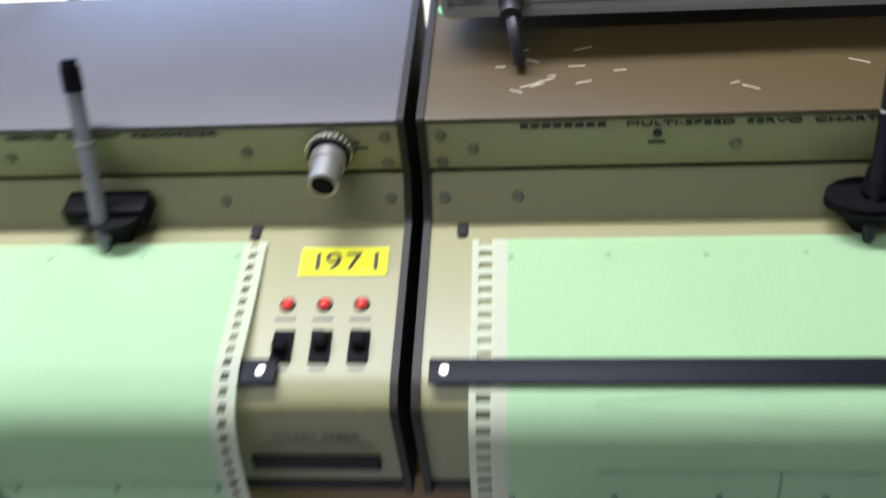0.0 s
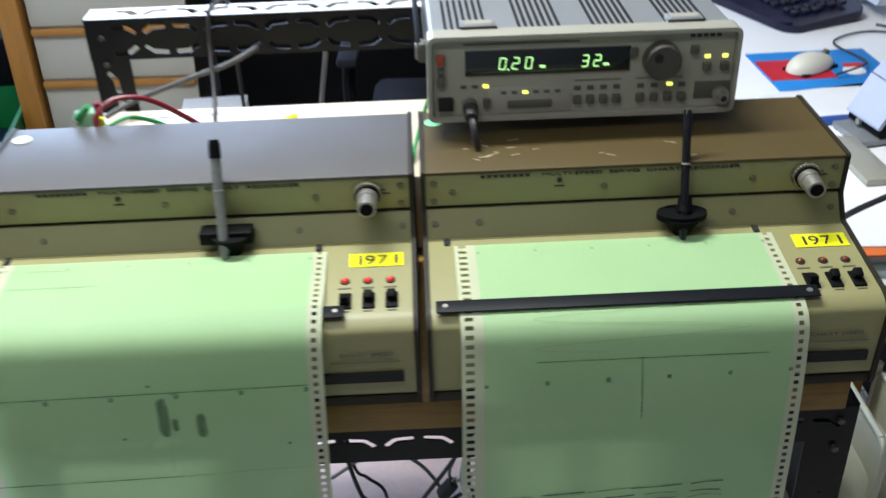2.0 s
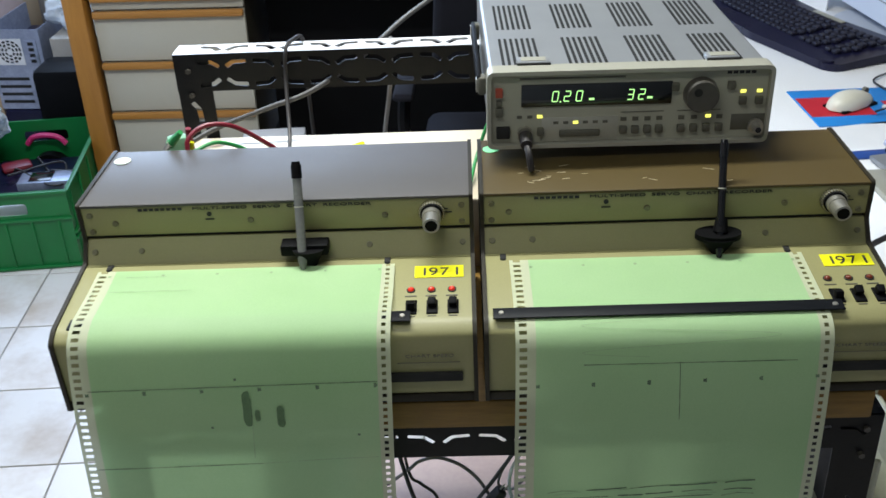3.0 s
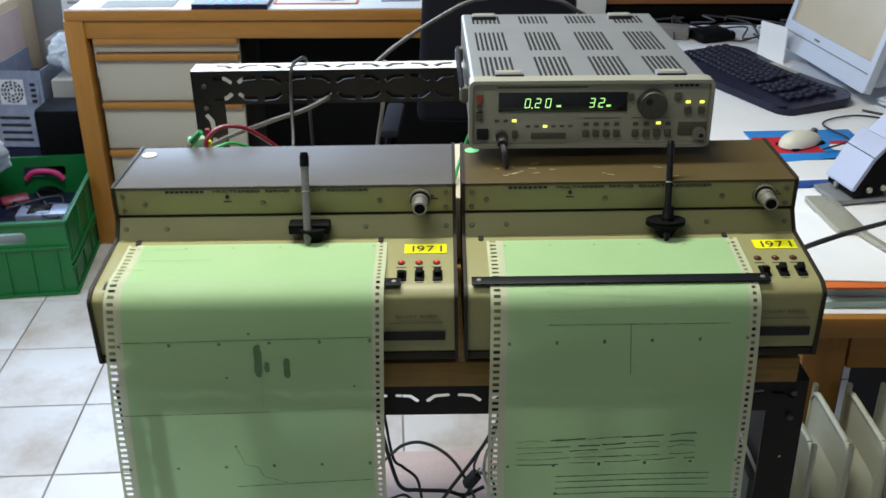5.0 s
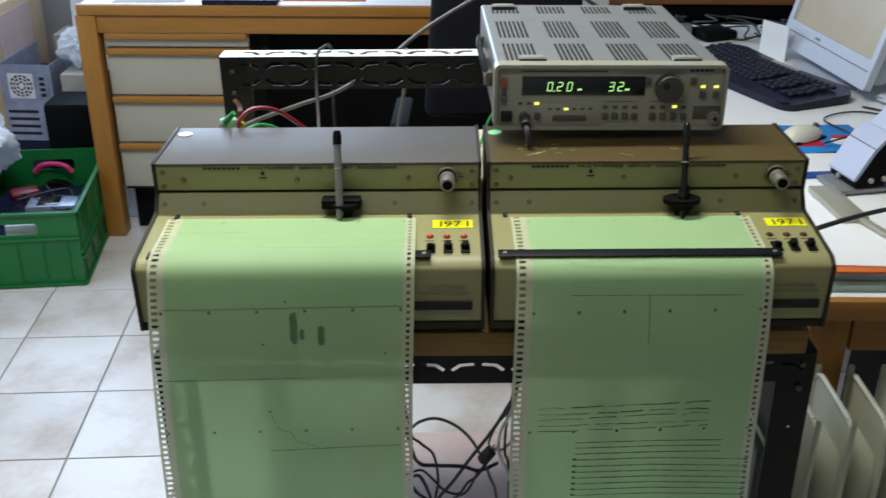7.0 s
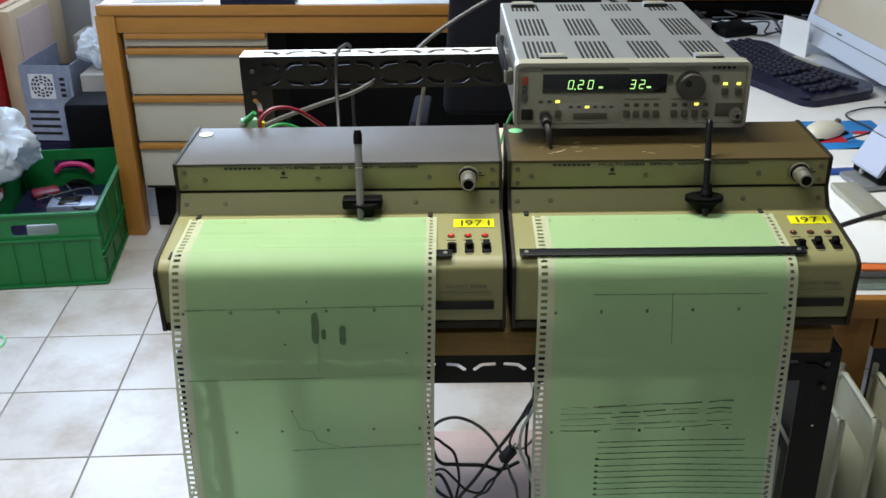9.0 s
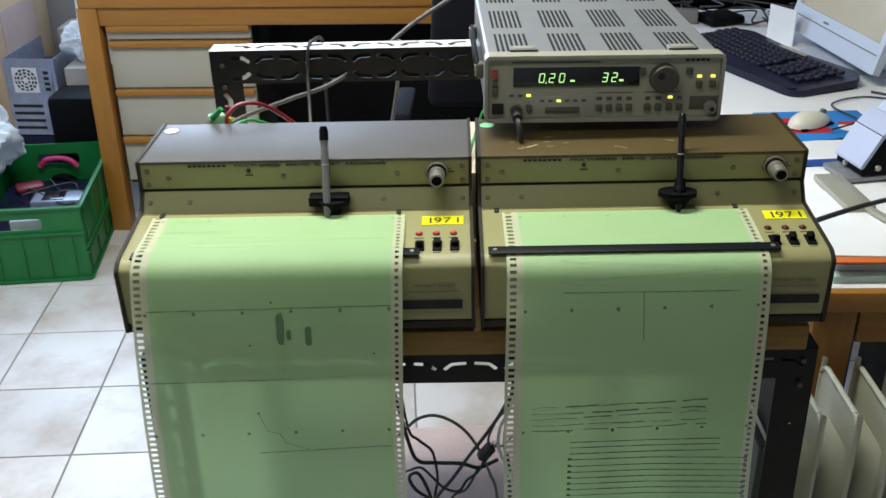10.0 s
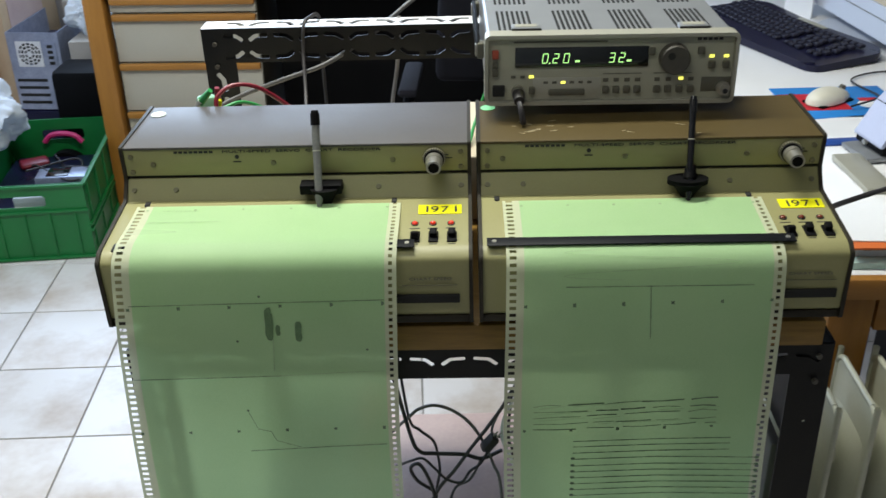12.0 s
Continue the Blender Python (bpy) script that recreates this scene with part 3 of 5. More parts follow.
def pen(pc, tip, end, mats):
    a, b = Vector(tip), Vector(end)
    at = lambda k: a + (b - a) * k
    bm = B()
    rod(bm, at(0.0), at(0.12), 0.0012, 0.0042), rod(bm, at(0.12), at(0.86), mats[3], mats[3])
    ob = part("pen", bm, mats[0], pc, mats[2])
    part("pen_cap", rod(rod(B(), at(0.855), at(0.97), mats[3] + 0.0008, mats[3] + 0.0006), at(0.97), at(1.0), mats[3], mats[3] - 0.0004), mats[1], ob)
    part("pen_band", rod(B(), at(0.60), at(0.612), mats[3] + 0.0002), "bezel", ob)


M["penblack"] = mat("glossy black pen", (0.006, 0.006, 0.007), None, 0.2, bump=0.0)
M["penclear"] = mat("smoky clear pen barrel", (0.20, 0.20, 0.19), (0.12, 0.12, 0.12), 0.25, bump=0.0)
REC_L, pc = recorder(-PITCH / 2, ZB + 0.019, -0.194, 0.1995, "greytop", 0.032, 2, "beige and grey-brown chart recorder with paper over its bar")
pen(pc, (-0.001, 0.091, 0.0905), (-0.004, 0.137, 0.197), ("penclear", "black", "smoky clear pen with a black cap", 0.0045))
REC_R, pc = recorder(PITCH / 2, ZB + 0.0238, -0.1865, 0.1965, "browntop", 0.045, 0, "beige and brown chart recorder with a scratched top")
pen(pc, (-0.001, 0.091, 0.0905), (0.008, 0.150, 0.200), ("penblack", "penblack", "thin glossy black pen", 0.0038))
# green stickers and scratches on the covers
part("sticker", rod(B(), (-0.177, 0.232, 0.1585), (-0.177, 0.232, 0.1597), 0.009, seg=20), "dotw", REC_L, "pale round sticker")
part("sticker", rod(B(), (-0.172, 0.232, 0.1585), (-0.172, 0.232, 0.1597), 0.009, seg=20), "dot", REC_R, "bright green round sticker")
rs = random.Random(4)
for i in range(16):
    sx, sy = rs.choice((-0.13, -0.12, -0.09, -0.02, 0.05, 0.09)) + rs.uniform(-0.015, 0.015), rs.uniform(0.14, 0.19)
    ln = rs.uniform(0.003, 0.012)
    part("scratch", box(B(), (0, 0, 0), (ln, 0.0007, 0.0003)), "scratch", REC_R, m=pose(sx, sy, 0.15905, 0, 0, rs.uniform(-30, 30)))

# ---- the paper webs ----


def web_path(points, k=10):
    """The side view of a hanging web, with its length along it: list of (length, y, z, ny, nz)."""
    ps = [Vector((0, y, z)) for y, z in points]
    c = spline(ps, k)
    out, s = [], 0.0
    for i, p in enumerate(c):
        if i:
            s += (p - c[i - 1]).length
        d = (c[min(i + 1, len(c) - 1)] - c[max(i - 1, 0)]).normalized()
        out.append((s, p.y, p.z, d.z, -d.y))
    return out


def on_web(path, s):
    for a, b in zip(path, path[1:]):
        if a[0] <= s <= b[0]:
            t = (s - a[0]) / max(1e-9, b[0] - a[0])
            return [a[i] + (b[i] - a[i]) * t for i in range(1, 5)]
    return list(path[-1][1:])


def at_height(path, z):
    for a, b in zip(path, path[1:]):
        if b[2] <= z <= a[2] and b[0] > 0.05:
            return a[0] + (b[0] - a[0]) * (a[2] - z) / max(1e-9, a[2] - b[2])
    return path[-1][0]


def chart_paper(x0, x1, points, label, sway, centre, flare):
    tip = lambda x: (x - centre) * 0.0122
    t = thing("chart_paper", pose(0, 0, 0), label, "chart paper", "chart papers")
    path = web_path(points)
    total = path[-1][0]
    pitch = 0.0079
    rows = int(total / pitch)
    cols = [0.0, 0.0035, 0.0105, 0.0185, 0.08, 0.15, 0.21]
    W = x1 - x0

    def drift(c, s):
        """How far the hanging part strays sideways, more at its edges."""
        drop = max(0.0, s - 0.13)
        return sway * 0.012 * min(1.0, drop * 1.6) + (flare[0] * (1 - c / W) + flare[1] * c / W) * min(1.0, drop * 3.2)

    cols = cols + [W - 0.0125, W - 0.0085, W - 0.0045, W]
    bm = B()
    grid = []
    for r in range(rows + 1):
        line = []
        for s in (r * pitch, r * pitch + 0.0037):
            y, z, ny, nz = on_web(path, min(s, total))
            row = []
            for c in cols:
                drop = max(0.0, s - 0.16)
                wave = 0.0035 * math.sin(c * 11 + s * 5) * min(1, drop * 3) + 0.004 * math.sin(s * 9 + sway) * min(1, drop * 2)
                row.append(bm.verts.new((x0 + c + drift(c, s) + 0.0012 * math.sin(s * 14 + sway), y - wave * 0.8, z + tip(x0 + c))))
            line.append(row)
        grid += line
    for i in range(len(grid) - 1):
        for j in range(len(cols) - 1):
            if i % 2 == 0 and (j == 1 or j == len(cols) - 3):
                continue
            f = bm.faces.new((grid[i][j], grid[i][j + 1], grid[i + 1][j + 1], grid[i + 1][j]))
            f.material_index = 1 if j < 3 or j > len(cols) - 5 else 0
    sheet = part("sheet", bm, ("green", "margin"), t, "green printed sheet with punched margins")

    def place(x, s):
        s = max(0.002, s - 0.018)
        y, z, ny, nz = on_web(path, s)
        drop = max(0.0, s - 0.16)
        c = x - x0
        wave = 0.0035 * math.sin(c * 11 + s * 5) * min(1, drop * 3) + 0.004 * math.sin(s * 9 + sway) * min(1, drop * 2)
        return Vector((x + drift(c, s), y - wave * 0.8 + ny * 0.0007, z + nz * 0.0007 + (tip(x) if s < 0.13 else 0.0)))

    def ink(name, pts, width, material="trace", k=None):
        """A pen line through points (x, length along the web)."""
        bm = B()
        ps = []
        for (xa, sa), (xb, sb) in zip(pts, pts[1:]):
            n = max(2, int(math.hypot(xb - xa, sb - sa) / 0.006))
            ps += [(xa + (xb - xa) * i / n, sa + (sb - sa) * i / n) for i in range(n)]
        ps.append(pts[-1])
        left, right = [], []
        for i, p in enumerate(ps):
            a, b = ps[max(i - 1, 0)], ps[min(i + 1, len(ps) - 1)]
            d = Vector((b[0] - a[0], b[1] - a[1])).normalized()
            q = Vector((-d.y, d.x)) * width * 0.4 * (0.6 + 0.8 * noise.random())
            left.append(bm.verts.new(place(p[0] + q.x, p[1] + q.y))), right.append(bm.verts.new(place(p[0] - q.x, p[1] - q.y)))
        for i in range(len(ps) - 1):
            bm.faces.new((left[i], left[i + 1], right[i + 1], right[i]))
        return part(name, bm, material, sheet)

    def blot(x, s, rx, rs_, material="blot"):
        bm = B()
        c = bm.verts.new(place(x, s))
        ring = []
        for i in range(18):
            a = 2 * math.pi * i / 18
            k = 1 + 0.25 * noise.noise((x * 90 + math.cos(a) * 2, s * 90 + math.sin(a) * 2, 3))
            px, py = [abs(q) ** 0.55 * math.copysign(1, q) for q in (math.cos(a), math.sin(a))]
            ring.append(bm.verts.new(place(x + rx * k * px, s + rs_ * (0.5 + 0.5 * k) * py)))
        for i in range(18):
            bm.faces.new((c, ring[i], ring[(i + 1) % 18]))
        return part("blot", bm, material, sheet)

    return t, path, ink, blot


zf = lambda p, z: at_height(p, z)
LX0, LX1 = -0.372, -0.077
PL = [(0.098, 1.0975), (0.085, 1.0968), (0.055, 1.0952), (0.028, 1.0950), (0.012, 1.0940), (-0.006, 1.0855), (-0.015, 1.068), (-0.019, 1.04), (-0.021, 1.0), (-0.02, 0.93), (-0.018, 0.82), (-0.014, 0.65), (-0.012, 0.45), (-0.014, 0.2)]
paper, path, ink, blot = chart_paper(LX0, LX1, PL, "long green chart paper hanging over the recorder's front with dark blots", 0.4, -PITCH / 2, (-0.013, -0.004))
S = lambda z: zf(path, z) - 0.014
ink("pen_line", [(-0.356, S(1.005)), (-0.089, S(1.012))], 0.0009)
ink("pen_line", [(-0.361, S(0.913)), (-0.202, S(0.918))], 0.0010)
ink("pen_line", [(-0.202, S(0.918)), (-0.14, S(0.922)), (-0.092, S(0.924))], 0.0006, "faint")
ink("pen_line", [(-0.244, S(0.813)), (-0.093, S(0.822))], 0.0011)
ink("pen_line", [(-0.242, S(0.87)), (-0.233, S(0.845)), (-0.219, S(0.841)), (-0.214, S(0.828)), (-0.188, S(0.818))], 0.0007)
ink("pen_line", [(-0.207, S(0.965)), (-0.209, S(0.925))], 0.0006, "faint")
ink("pen_line", [(-0.35, 0.055), (-0.27, 0.0545)], 0.0007, "faint")
ink("pen_line", [(-0.34, 0.030), (-0.30, 0.0305)], 0.0005, "faint")
for x, a, b, w in ((-0.2105, 1.003, 0.964, 0.0042), (-0.2015, 0.983, 0.970, 0.0024), (-0.180, 0.987, 0.963, 0.0037)):
    blot(x, (S(a) + S(b)) / 2, w, (S(b) - S(a)) / 2)
for z, dx in ((1.001, 0.0), (0.839, -0.004)):
    for i in range(6):
        xx = -0.357 + i * 0.0532 + dx
        ink("printed_numeral", [(xx - 0.0016, S(z + 0.0014 * i)), (xx + 0.0016, S(z + 0.0014 * i))], 0.0044, "trace")
for i in range(6):
    ink("printed_numeral", [(-0.357 + i * 0.0532 - 0.0014, 0.028), (-0.357 + i * 0.0532 + 0.0014, 0.028)], 0.003, "faint")
for x, z in ((-0.245, 0.963), (-0.109, 0.952), (-0.219, 1.016), (-0.242, 0.871)):
    blot(x, S(z), 0.0013, 0.0013, "trace")
RX0, RX1 = 0.0355, 0.3195
PR = [(0.098, 1.1022), (0.085, 1.1007), (0.05, 1.0968), (0.02, 1.0934), (0.006, 1.0914), (-0.006, 1.0855), (-0.014, 1.072), (-0.018, 1.045), (-0.021, 1.0), (-0.022, 0.93), (-0.02, 0.82), (-0.018, 0.65), (-0.02, 0.45), (-0.02, 0.2)]
paper, path, ink, blot = chart_paper(RX0, RX1, PR, "long green chart paper clamped under a black bar, with ruled traces", 0.2, PITCH / 2, (0.002, 0.012))
S = lambda z: zf(path, z) - 0.014
loop = []
for i in range(60):
    u = i / 59
    loop.append((0.185 - 0.089 * math.cos(u * 2.2 * 2 * math.pi), S(1.085) + u * (S(1.033) - S(1.085))))
ink("pen_line", loop, 0.0004, "faint")
ink("pen_line", [(0.098, S(1.025)), (0.289, S(1.027))], 0.0009)
ink("pen_line", [(0.1845, S(1.027)), (0.186, S(0.965))], 0.0007)
for z, dx in ((1.003, 0.0), (0.844, 0.0)):
    for i in range(6):
        xx = 0.0565 + i * 0.0503 + dx
        ink("printed_numeral", [(xx - 0.0016, S(z + 0.0014 * i)), (xx + 0.0016, S(z + 0.0014 * i))], 0.0044, "trace")
for i in range(6):
    ink("printed_numeral", [(0.0565 + i * 0.0503 - 0.0014, 0.03), (0.0565 + i * 0.0503 + 0.0014, 0.03)], 0.003, "faint")
rl = random.Random(8)
for za, zb in ((0.878, 0.889), (0.870, 0.879), (0.861, 0.873), (0.854, 0.862), (0.845, 0.856)):
    x = 0.066
    while x < 0.258:
        e = min(0.262, x + rl.uniform(0.02, 0.06))
        f = lambda q: S(za + (zb - za) * (q - 0.066) / 0.2)
        mid = (x + e) / 2
        ink("pen_line", [(x, f(x) + rl.uniform(-0.001, 0.001)), (mid, f(mid) + rl.uniform(-0.0016, 0.0016)), (e, f(e) + rl.uniform(-0.001, 0.001))], rl.uniform(0.0006, 0.0021))
        if rl.random() < 0.45:
            ink("pen_line", [(x + 0.006, f(x) + rl.uniform(0.002, 0.0035)), (e + 0.004, f(e) + rl.uniform(0.001, 0.003))], 0.0007, "faint")
        x = e + rl.uniform(0.0, 0.012)
for i, z in enumerate((0.830, 0.822, 0.813, 0.804, 0.794, 0.785, 0.776, 0.767, 0.758, 0.749)):
    hi = 0.28 if i < 3 else 0.311
    ink("pen_line", [(0.110, S(z - 0.001)), (0.2, S(z + 0.002)), (hi, S(z + (0.003 if i < 3 else 0.0)))], 0.0012)
    if i >= 3:
        for x in (0.110, hi):
            blot(x, S(z), 0.0022, 0.0018, "trace")

# ---- the function generator ----


def generator():
    t = thing("function_generator", pose(0.1615, 0.2, 1.1745, -0.6, 0, 1.0), "grey bench signal generator with a lit green display", "signal generator")
    w, h, d = 0.2875, 0.0825, 0.365
    ex = lambda a, b, u: (a, u, b)
    out = rounded([(-w / 2, 0), (w / 2, 0), (w / 2, h), (-w / 2, h)], 0.008, 4)
    inn = rounded([(-w / 2 + 0.004, 0.004), (w / 2 - 0.004, 0.004), (w / 2 - 0.004, h - 0.004), (-w / 2 + 0.004, h - 0.004)], 0.005, 4)
    part("bezel", plate(B(), out, [inn], 0.022, lambda a, b, u: (a, u, b)), "bezel", t, "light moulded front frame")
    o2 = rounded([(-w / 2 + 0.003, 0.003), (w / 2 - 0.003, 0.003), (w / 2 - 0.003, h - 0.003), (-w / 2 + 0.003, h - 0.003)], 0.004, 3)
    part("case", prism(B(), o2, 0.022, d, ex), "silver", t, "grey enamelled steel case")
    part("front_panel", box(B(), (0, 0.008, h / 2), (w - 0.009, 0.004, h - 0.009)), "panel", t)
    y = 0.0055
    X = lambda px: -w / 2 + px * w
    Z = lambda pz: h * (1 - pz)
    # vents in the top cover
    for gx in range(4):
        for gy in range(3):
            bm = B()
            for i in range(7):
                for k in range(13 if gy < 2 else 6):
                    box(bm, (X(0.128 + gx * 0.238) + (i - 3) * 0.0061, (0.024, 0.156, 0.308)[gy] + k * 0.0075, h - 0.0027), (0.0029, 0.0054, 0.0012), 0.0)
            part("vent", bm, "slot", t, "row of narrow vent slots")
    for px, qx, sy in ((0.168, 0.834, 0.030), (0.122, 0.812, 0.338)):
        for sx in (X(px), X(qx)):
            ft = part("stacking_foot", box(B(), (sx, sy, h - 0.002), (0.033, 0.018, 0.010), 0.0014), "silver", t)
            part("foot_recess", box(B(), (sx, sy, h + 0.0032), (0.025, 0.011, 0.0008)), "bezel", ft)
            part("foot_lip", box(B(), (sx, sy - 0.0094, h - 0.0005), (0.034, 0.002, 0.005)), "slot", ft)
    for sx in (X(0.13), X(0.87)):
        part("front_foot", rod(B(), (sx, 0.02, -0.003), (sx, 0.02, 0.002), 0.009), "black", t)
    for s in (-1, 1):
        hd = part("carrying_strap", box(B(), (s * (w / 2 + 0.006), 0.15, h * 0.62), (0.005, 0.20, 0.022), 0.002), "black", t, "dark grey side handle")
        for yy in (0.055, 0.245):
            part("strap_mount", box(B(), (s * (w / 2 + 0.003), yy, h * 0.62), (0.009, 0.016, 0.020), 0.003), "button", hd)
            # bright tab added in place of a highlight on the dark strap
            part("strap_end", box(B(), (s * (w / 2 + 0.0085), yy, h * 0.62), (0.002, 0.010, 0.014), 0.0008), "chrome", hd, "bright tab for the highlight at the strap's end")
    # display
    ds = part("display", box(B(), (X(0.385), y, Z(0.33)), (0.152, 0.0024, 0.0235), 0.0006), "display", t, "dark display window with green digits")
    seg = {"0": "abcdef", "2": "abged", "3": "abgcd"}
    ends = {"a": (0, 2, 1, 2), "b": (1, 2, 1, 1), "c": (1, 1, 1, 0), "d": (0, 0, 1, 0), "e": (0, 1, 0, 0), "f": (0, 2, 0, 1), "g": (0, 1, 1, 1)}
    for txt, px in (("0", 0.228), ("2", 0.270), ("0", 0.312), ("3", 0.492), ("2", 0.531)):
        bm = B()
        for q in seg[txt]:
            a, b, c, e = ends[q]
            sh = lambda u, v: (X(px) + u * 0.0056 + v * 0.0007, Z(0.405) + v * 0.0053)
            (xa, za), (xb, zb) = sh(a, b), sh(c, e)
            ang = math.degrees(math.atan2(zb - za, xb - xa))
            box(bm, (0, 0, 0), (math.hypot(xb - xa, zb - za) - 0.0006, 0.0006, 0.0009), 0, pose((xa + xb) / 2, y - 0.0014, (za + zb) / 2, 0, -ang, 0))
        part("digit", bm, "digit", ds, "lit green digit " + txt)
    part("decimal_point", box(B(), (X(0.258), y - 0.0014, Z(0.41)), (0.0014, 0.0006, 0.0014)), "digit", ds)
    for px in (0.368, 0.572):
        part("unit_light", box(B(), (X(px), y - 0.0014, Z(0.385)), (0.0052, 0.0006, 0.0021)), "digit", ds)
    part("printed_bar", box(B(), (X(0.30), y + 0.0003, Z(0.115)), (0.106, 0.0006, 0.0018)), "button", t)
    for i in range(5):
        part("name_mark", box(B(), (X(0.845 + i * 0.021), y + 0.0003, Z(0.10)), (0.0045, 0.0006, 0.0030)), "ink", t)
    # dial
    dl = part("dial", rod(rod(B(), (X(0.75), y + 0.002, Z(0.36)), (X(0.75), y - 0.010, Z(0.36)), 0.0178, 0.0168, 40), (X(0.75), y - 0.010, Z(0.36)), (X(0.75), y - 0.0115, Z(0.36)), 0.0168, 0.0155, 40), "dial", t, "large dark rotary dial")
    part("finger_dimple", rod(B(), (X(0.75) - 0.005, y - 0.0112, Z(0.30)), (X(0.75) - 0.005, y - 0.0120, Z(0.30)), 0.0042, seg=20), "slot", dl)

    def button(px, pz, sx=0.0078, sz=0.0085, m="button"):
        part("button", box(B(), (X(px), y - 0.001, Z(pz)), (sx, 0.005, sz), 0.0012), m, t)

    button(0.043, 0.28, 0.0075, 0.010, "redbutton"), button(0.043, 0.415, 0.006, 0.006), button(0.043, 0.53, 0.007, 0.010)
    button(0.057, 0.80, 0.014, 0.013, "slot")
    button(0.66, 0.26), button(0.855, 0.26)
    for px in (0.90, 0.957):
        button(px, 0.46)
        part("lamp", box(B(), (X(px), y + 0.0003, Z(0.345)), (0.0052, 0.0012, 0.0030)), "ledy", t, "lit yellow lamp")
    for px in (0.485, 0.527, 0.57, 0.612, 0.69, 0.735, 0.78, 0.825):
        button(px, 0.80)
        if abs(px - 0.78) > 0.01:
            part("indicator", box(B(), (X(px), y + 0.0003, Z(0.665)), (0.0062, 0.001, 0.0042)), "button", t)
    part("lamp", box(B(), (X(0.785), y + 0.0003, Z(0.655)), (0.0052, 0.0012, 0.0030)), "ledy", t, "lit yellow lamp")
    for i, px in enumerate((0.245, 0.28, 0.315, 0.35, 0.385, 0.42)):
        part("lamp" if i == 2 else "indicator", box(B(), (X(px), y + 0.0003, Z(0.69)), (0.0052, 0.0012, 0.0030)), "ledy" if i == 2 else "button", t)
    for i, px in enumerate((0.115, 0.152, 0.187)):
        part("lamp" if i == 2 else "indicator", box(B(), (X(px), y + 0.0003, Z(0.605)), (0.0052, 0.0012, 0.0030)), "ledy" if i == 2 else "button", t)
    button(0.19, 0.80, 0.007, 0.009)
    part("rocker", box(B(), (X(0.33), y - 0.0005, Z(0.83)), (0.042, 0.004, 0.0075), 0.0015), "button", t, "wide rocker key")
    part("key_pad", box(B(), (X(0.33), y + 0.0004, Z(0.78)), (0.078, 0.0012, 0.026), 0.0003), "bezel", t)
    for px in (0.46 + 0.09, 0.75):
        part("printed_bar", box(B(), (X(px), y + 0.0003, Z(0.575)), (0.044, 0.0006, 0.0008)), "button", t)
    part("output_field", box(B(), (X(0.93), y + 0.0004, Z(0.745)), (0.036, 0.0012, 0.017), 0.0003), "button", t)
    for px, pz in ((0.135, 0.82), (0.955, 0.80)):
        a = (X(px), y + 0.001, Z(pz))
        so = part("socket", rod(rod(B(), a, (a[0], y - 0.004, a[2]), 0.008, 0.0078, 24), (a[0], y - 0.004, a[2]), (a[0], y - 0.013, a[2]), 0.0048, 0.0048, 20), "chrome", t, "bright coaxial socket")
        part("socket_core", rod(B(), (a[0], y - 0.0129, a[2]), (a[0], y - 0.0135, a[2]), 0.003, seg=14), "ink", so)
    pl = part("plug", tube(rod(B(), (X(0.135), y - 0.008, Z(0.82)), (X(0.135), y - 0.024, Z(0.86)), 0.0072, 0.006, 18), [(X(0.135), y - 0.02, Z(0.86)), (X(0.14), y - 0.032, Z(0.93)), (X(0.148), y - 0.036, Z(1.10)), (X(0.15), y - 0.03, 0.004 - 0.0145)], 0.0034), "cabledark", t, "dark coaxial plug with its lead")
    return t


generator()

# ---- leads behind the recorders ----
solid("grey_cable", tube(B(), [(-0.36, 0.44, 1.085), (-0.326, 0.46, 1.097), (-0.26, 0.466, 1.12), (-0.201, 0.48, 1.138), (-0.136, 0.53, 1.168), (-0.084, 0.58, 1.200), (-0.021, 0.62, 1.232), (0.033, 0.64, 1.244 + 0.01), (0.098, 0.65, 1.247 + 0.012), (0.154, 0.66, 1.243 + 0.01), (0.194, 0.66, 1.237), (0.25, 0.68, 1.18), (0.28, 0.70, 1.0)], 0.0034), "cablemid", "thick grey cable rising behind the steel rail", "cable")
solid("black_cable", tube(B(), [(-0.222, 0.36, 1.073), (-0.228, 0.43, 1.10), (-0.234, 0.475, 1.15), (-0.232, 0.484, 1.19), (-0.226, 0.505, 1.197), (-0.216, 0.535, 1.186), (-0.218, 0.55, 1.1), (-0.215, 0.56, 0.9)], 0.0026), "cabledark", "thin dark cable looped over the steel rail", "cable")
solid("black_cable", tube(B(), [(-0.10, 0.53, 1.19), (-0.105, 0.54, 1.12), (-0.12, 0.56, 1.0), (-0.11, 0.57, 0.8)], 0.003), "cable", "thin grey cable hanging behind the rail", "cable")


def clip(p, q, material, label):
    """A crocodile clip whose jaws lie from p towards q."""
    a, b = Vector(p), Vector(q)
    t = thing("crocodile_clip", Matrix.Translation(a), label, "clip", "test clips")
    d = b - a
    s = d.cross(Vector((0, 0, 1))).normalized() * 0.004
    part("sleeve", rod(rod(B(), (0, 0, 0), d * 0.3, 0.0032, 0.0045, 10), d * 0.3, d * 0.6, 0.0045, 0.0055, 10), material, t)
    for k in (-1, 1):
        part("jaw", rod(B(), d * 0.5 + s * k * 0.6, d + s * 0.1 * k, 0.0042, 0.0018, 8), "chrome", t)


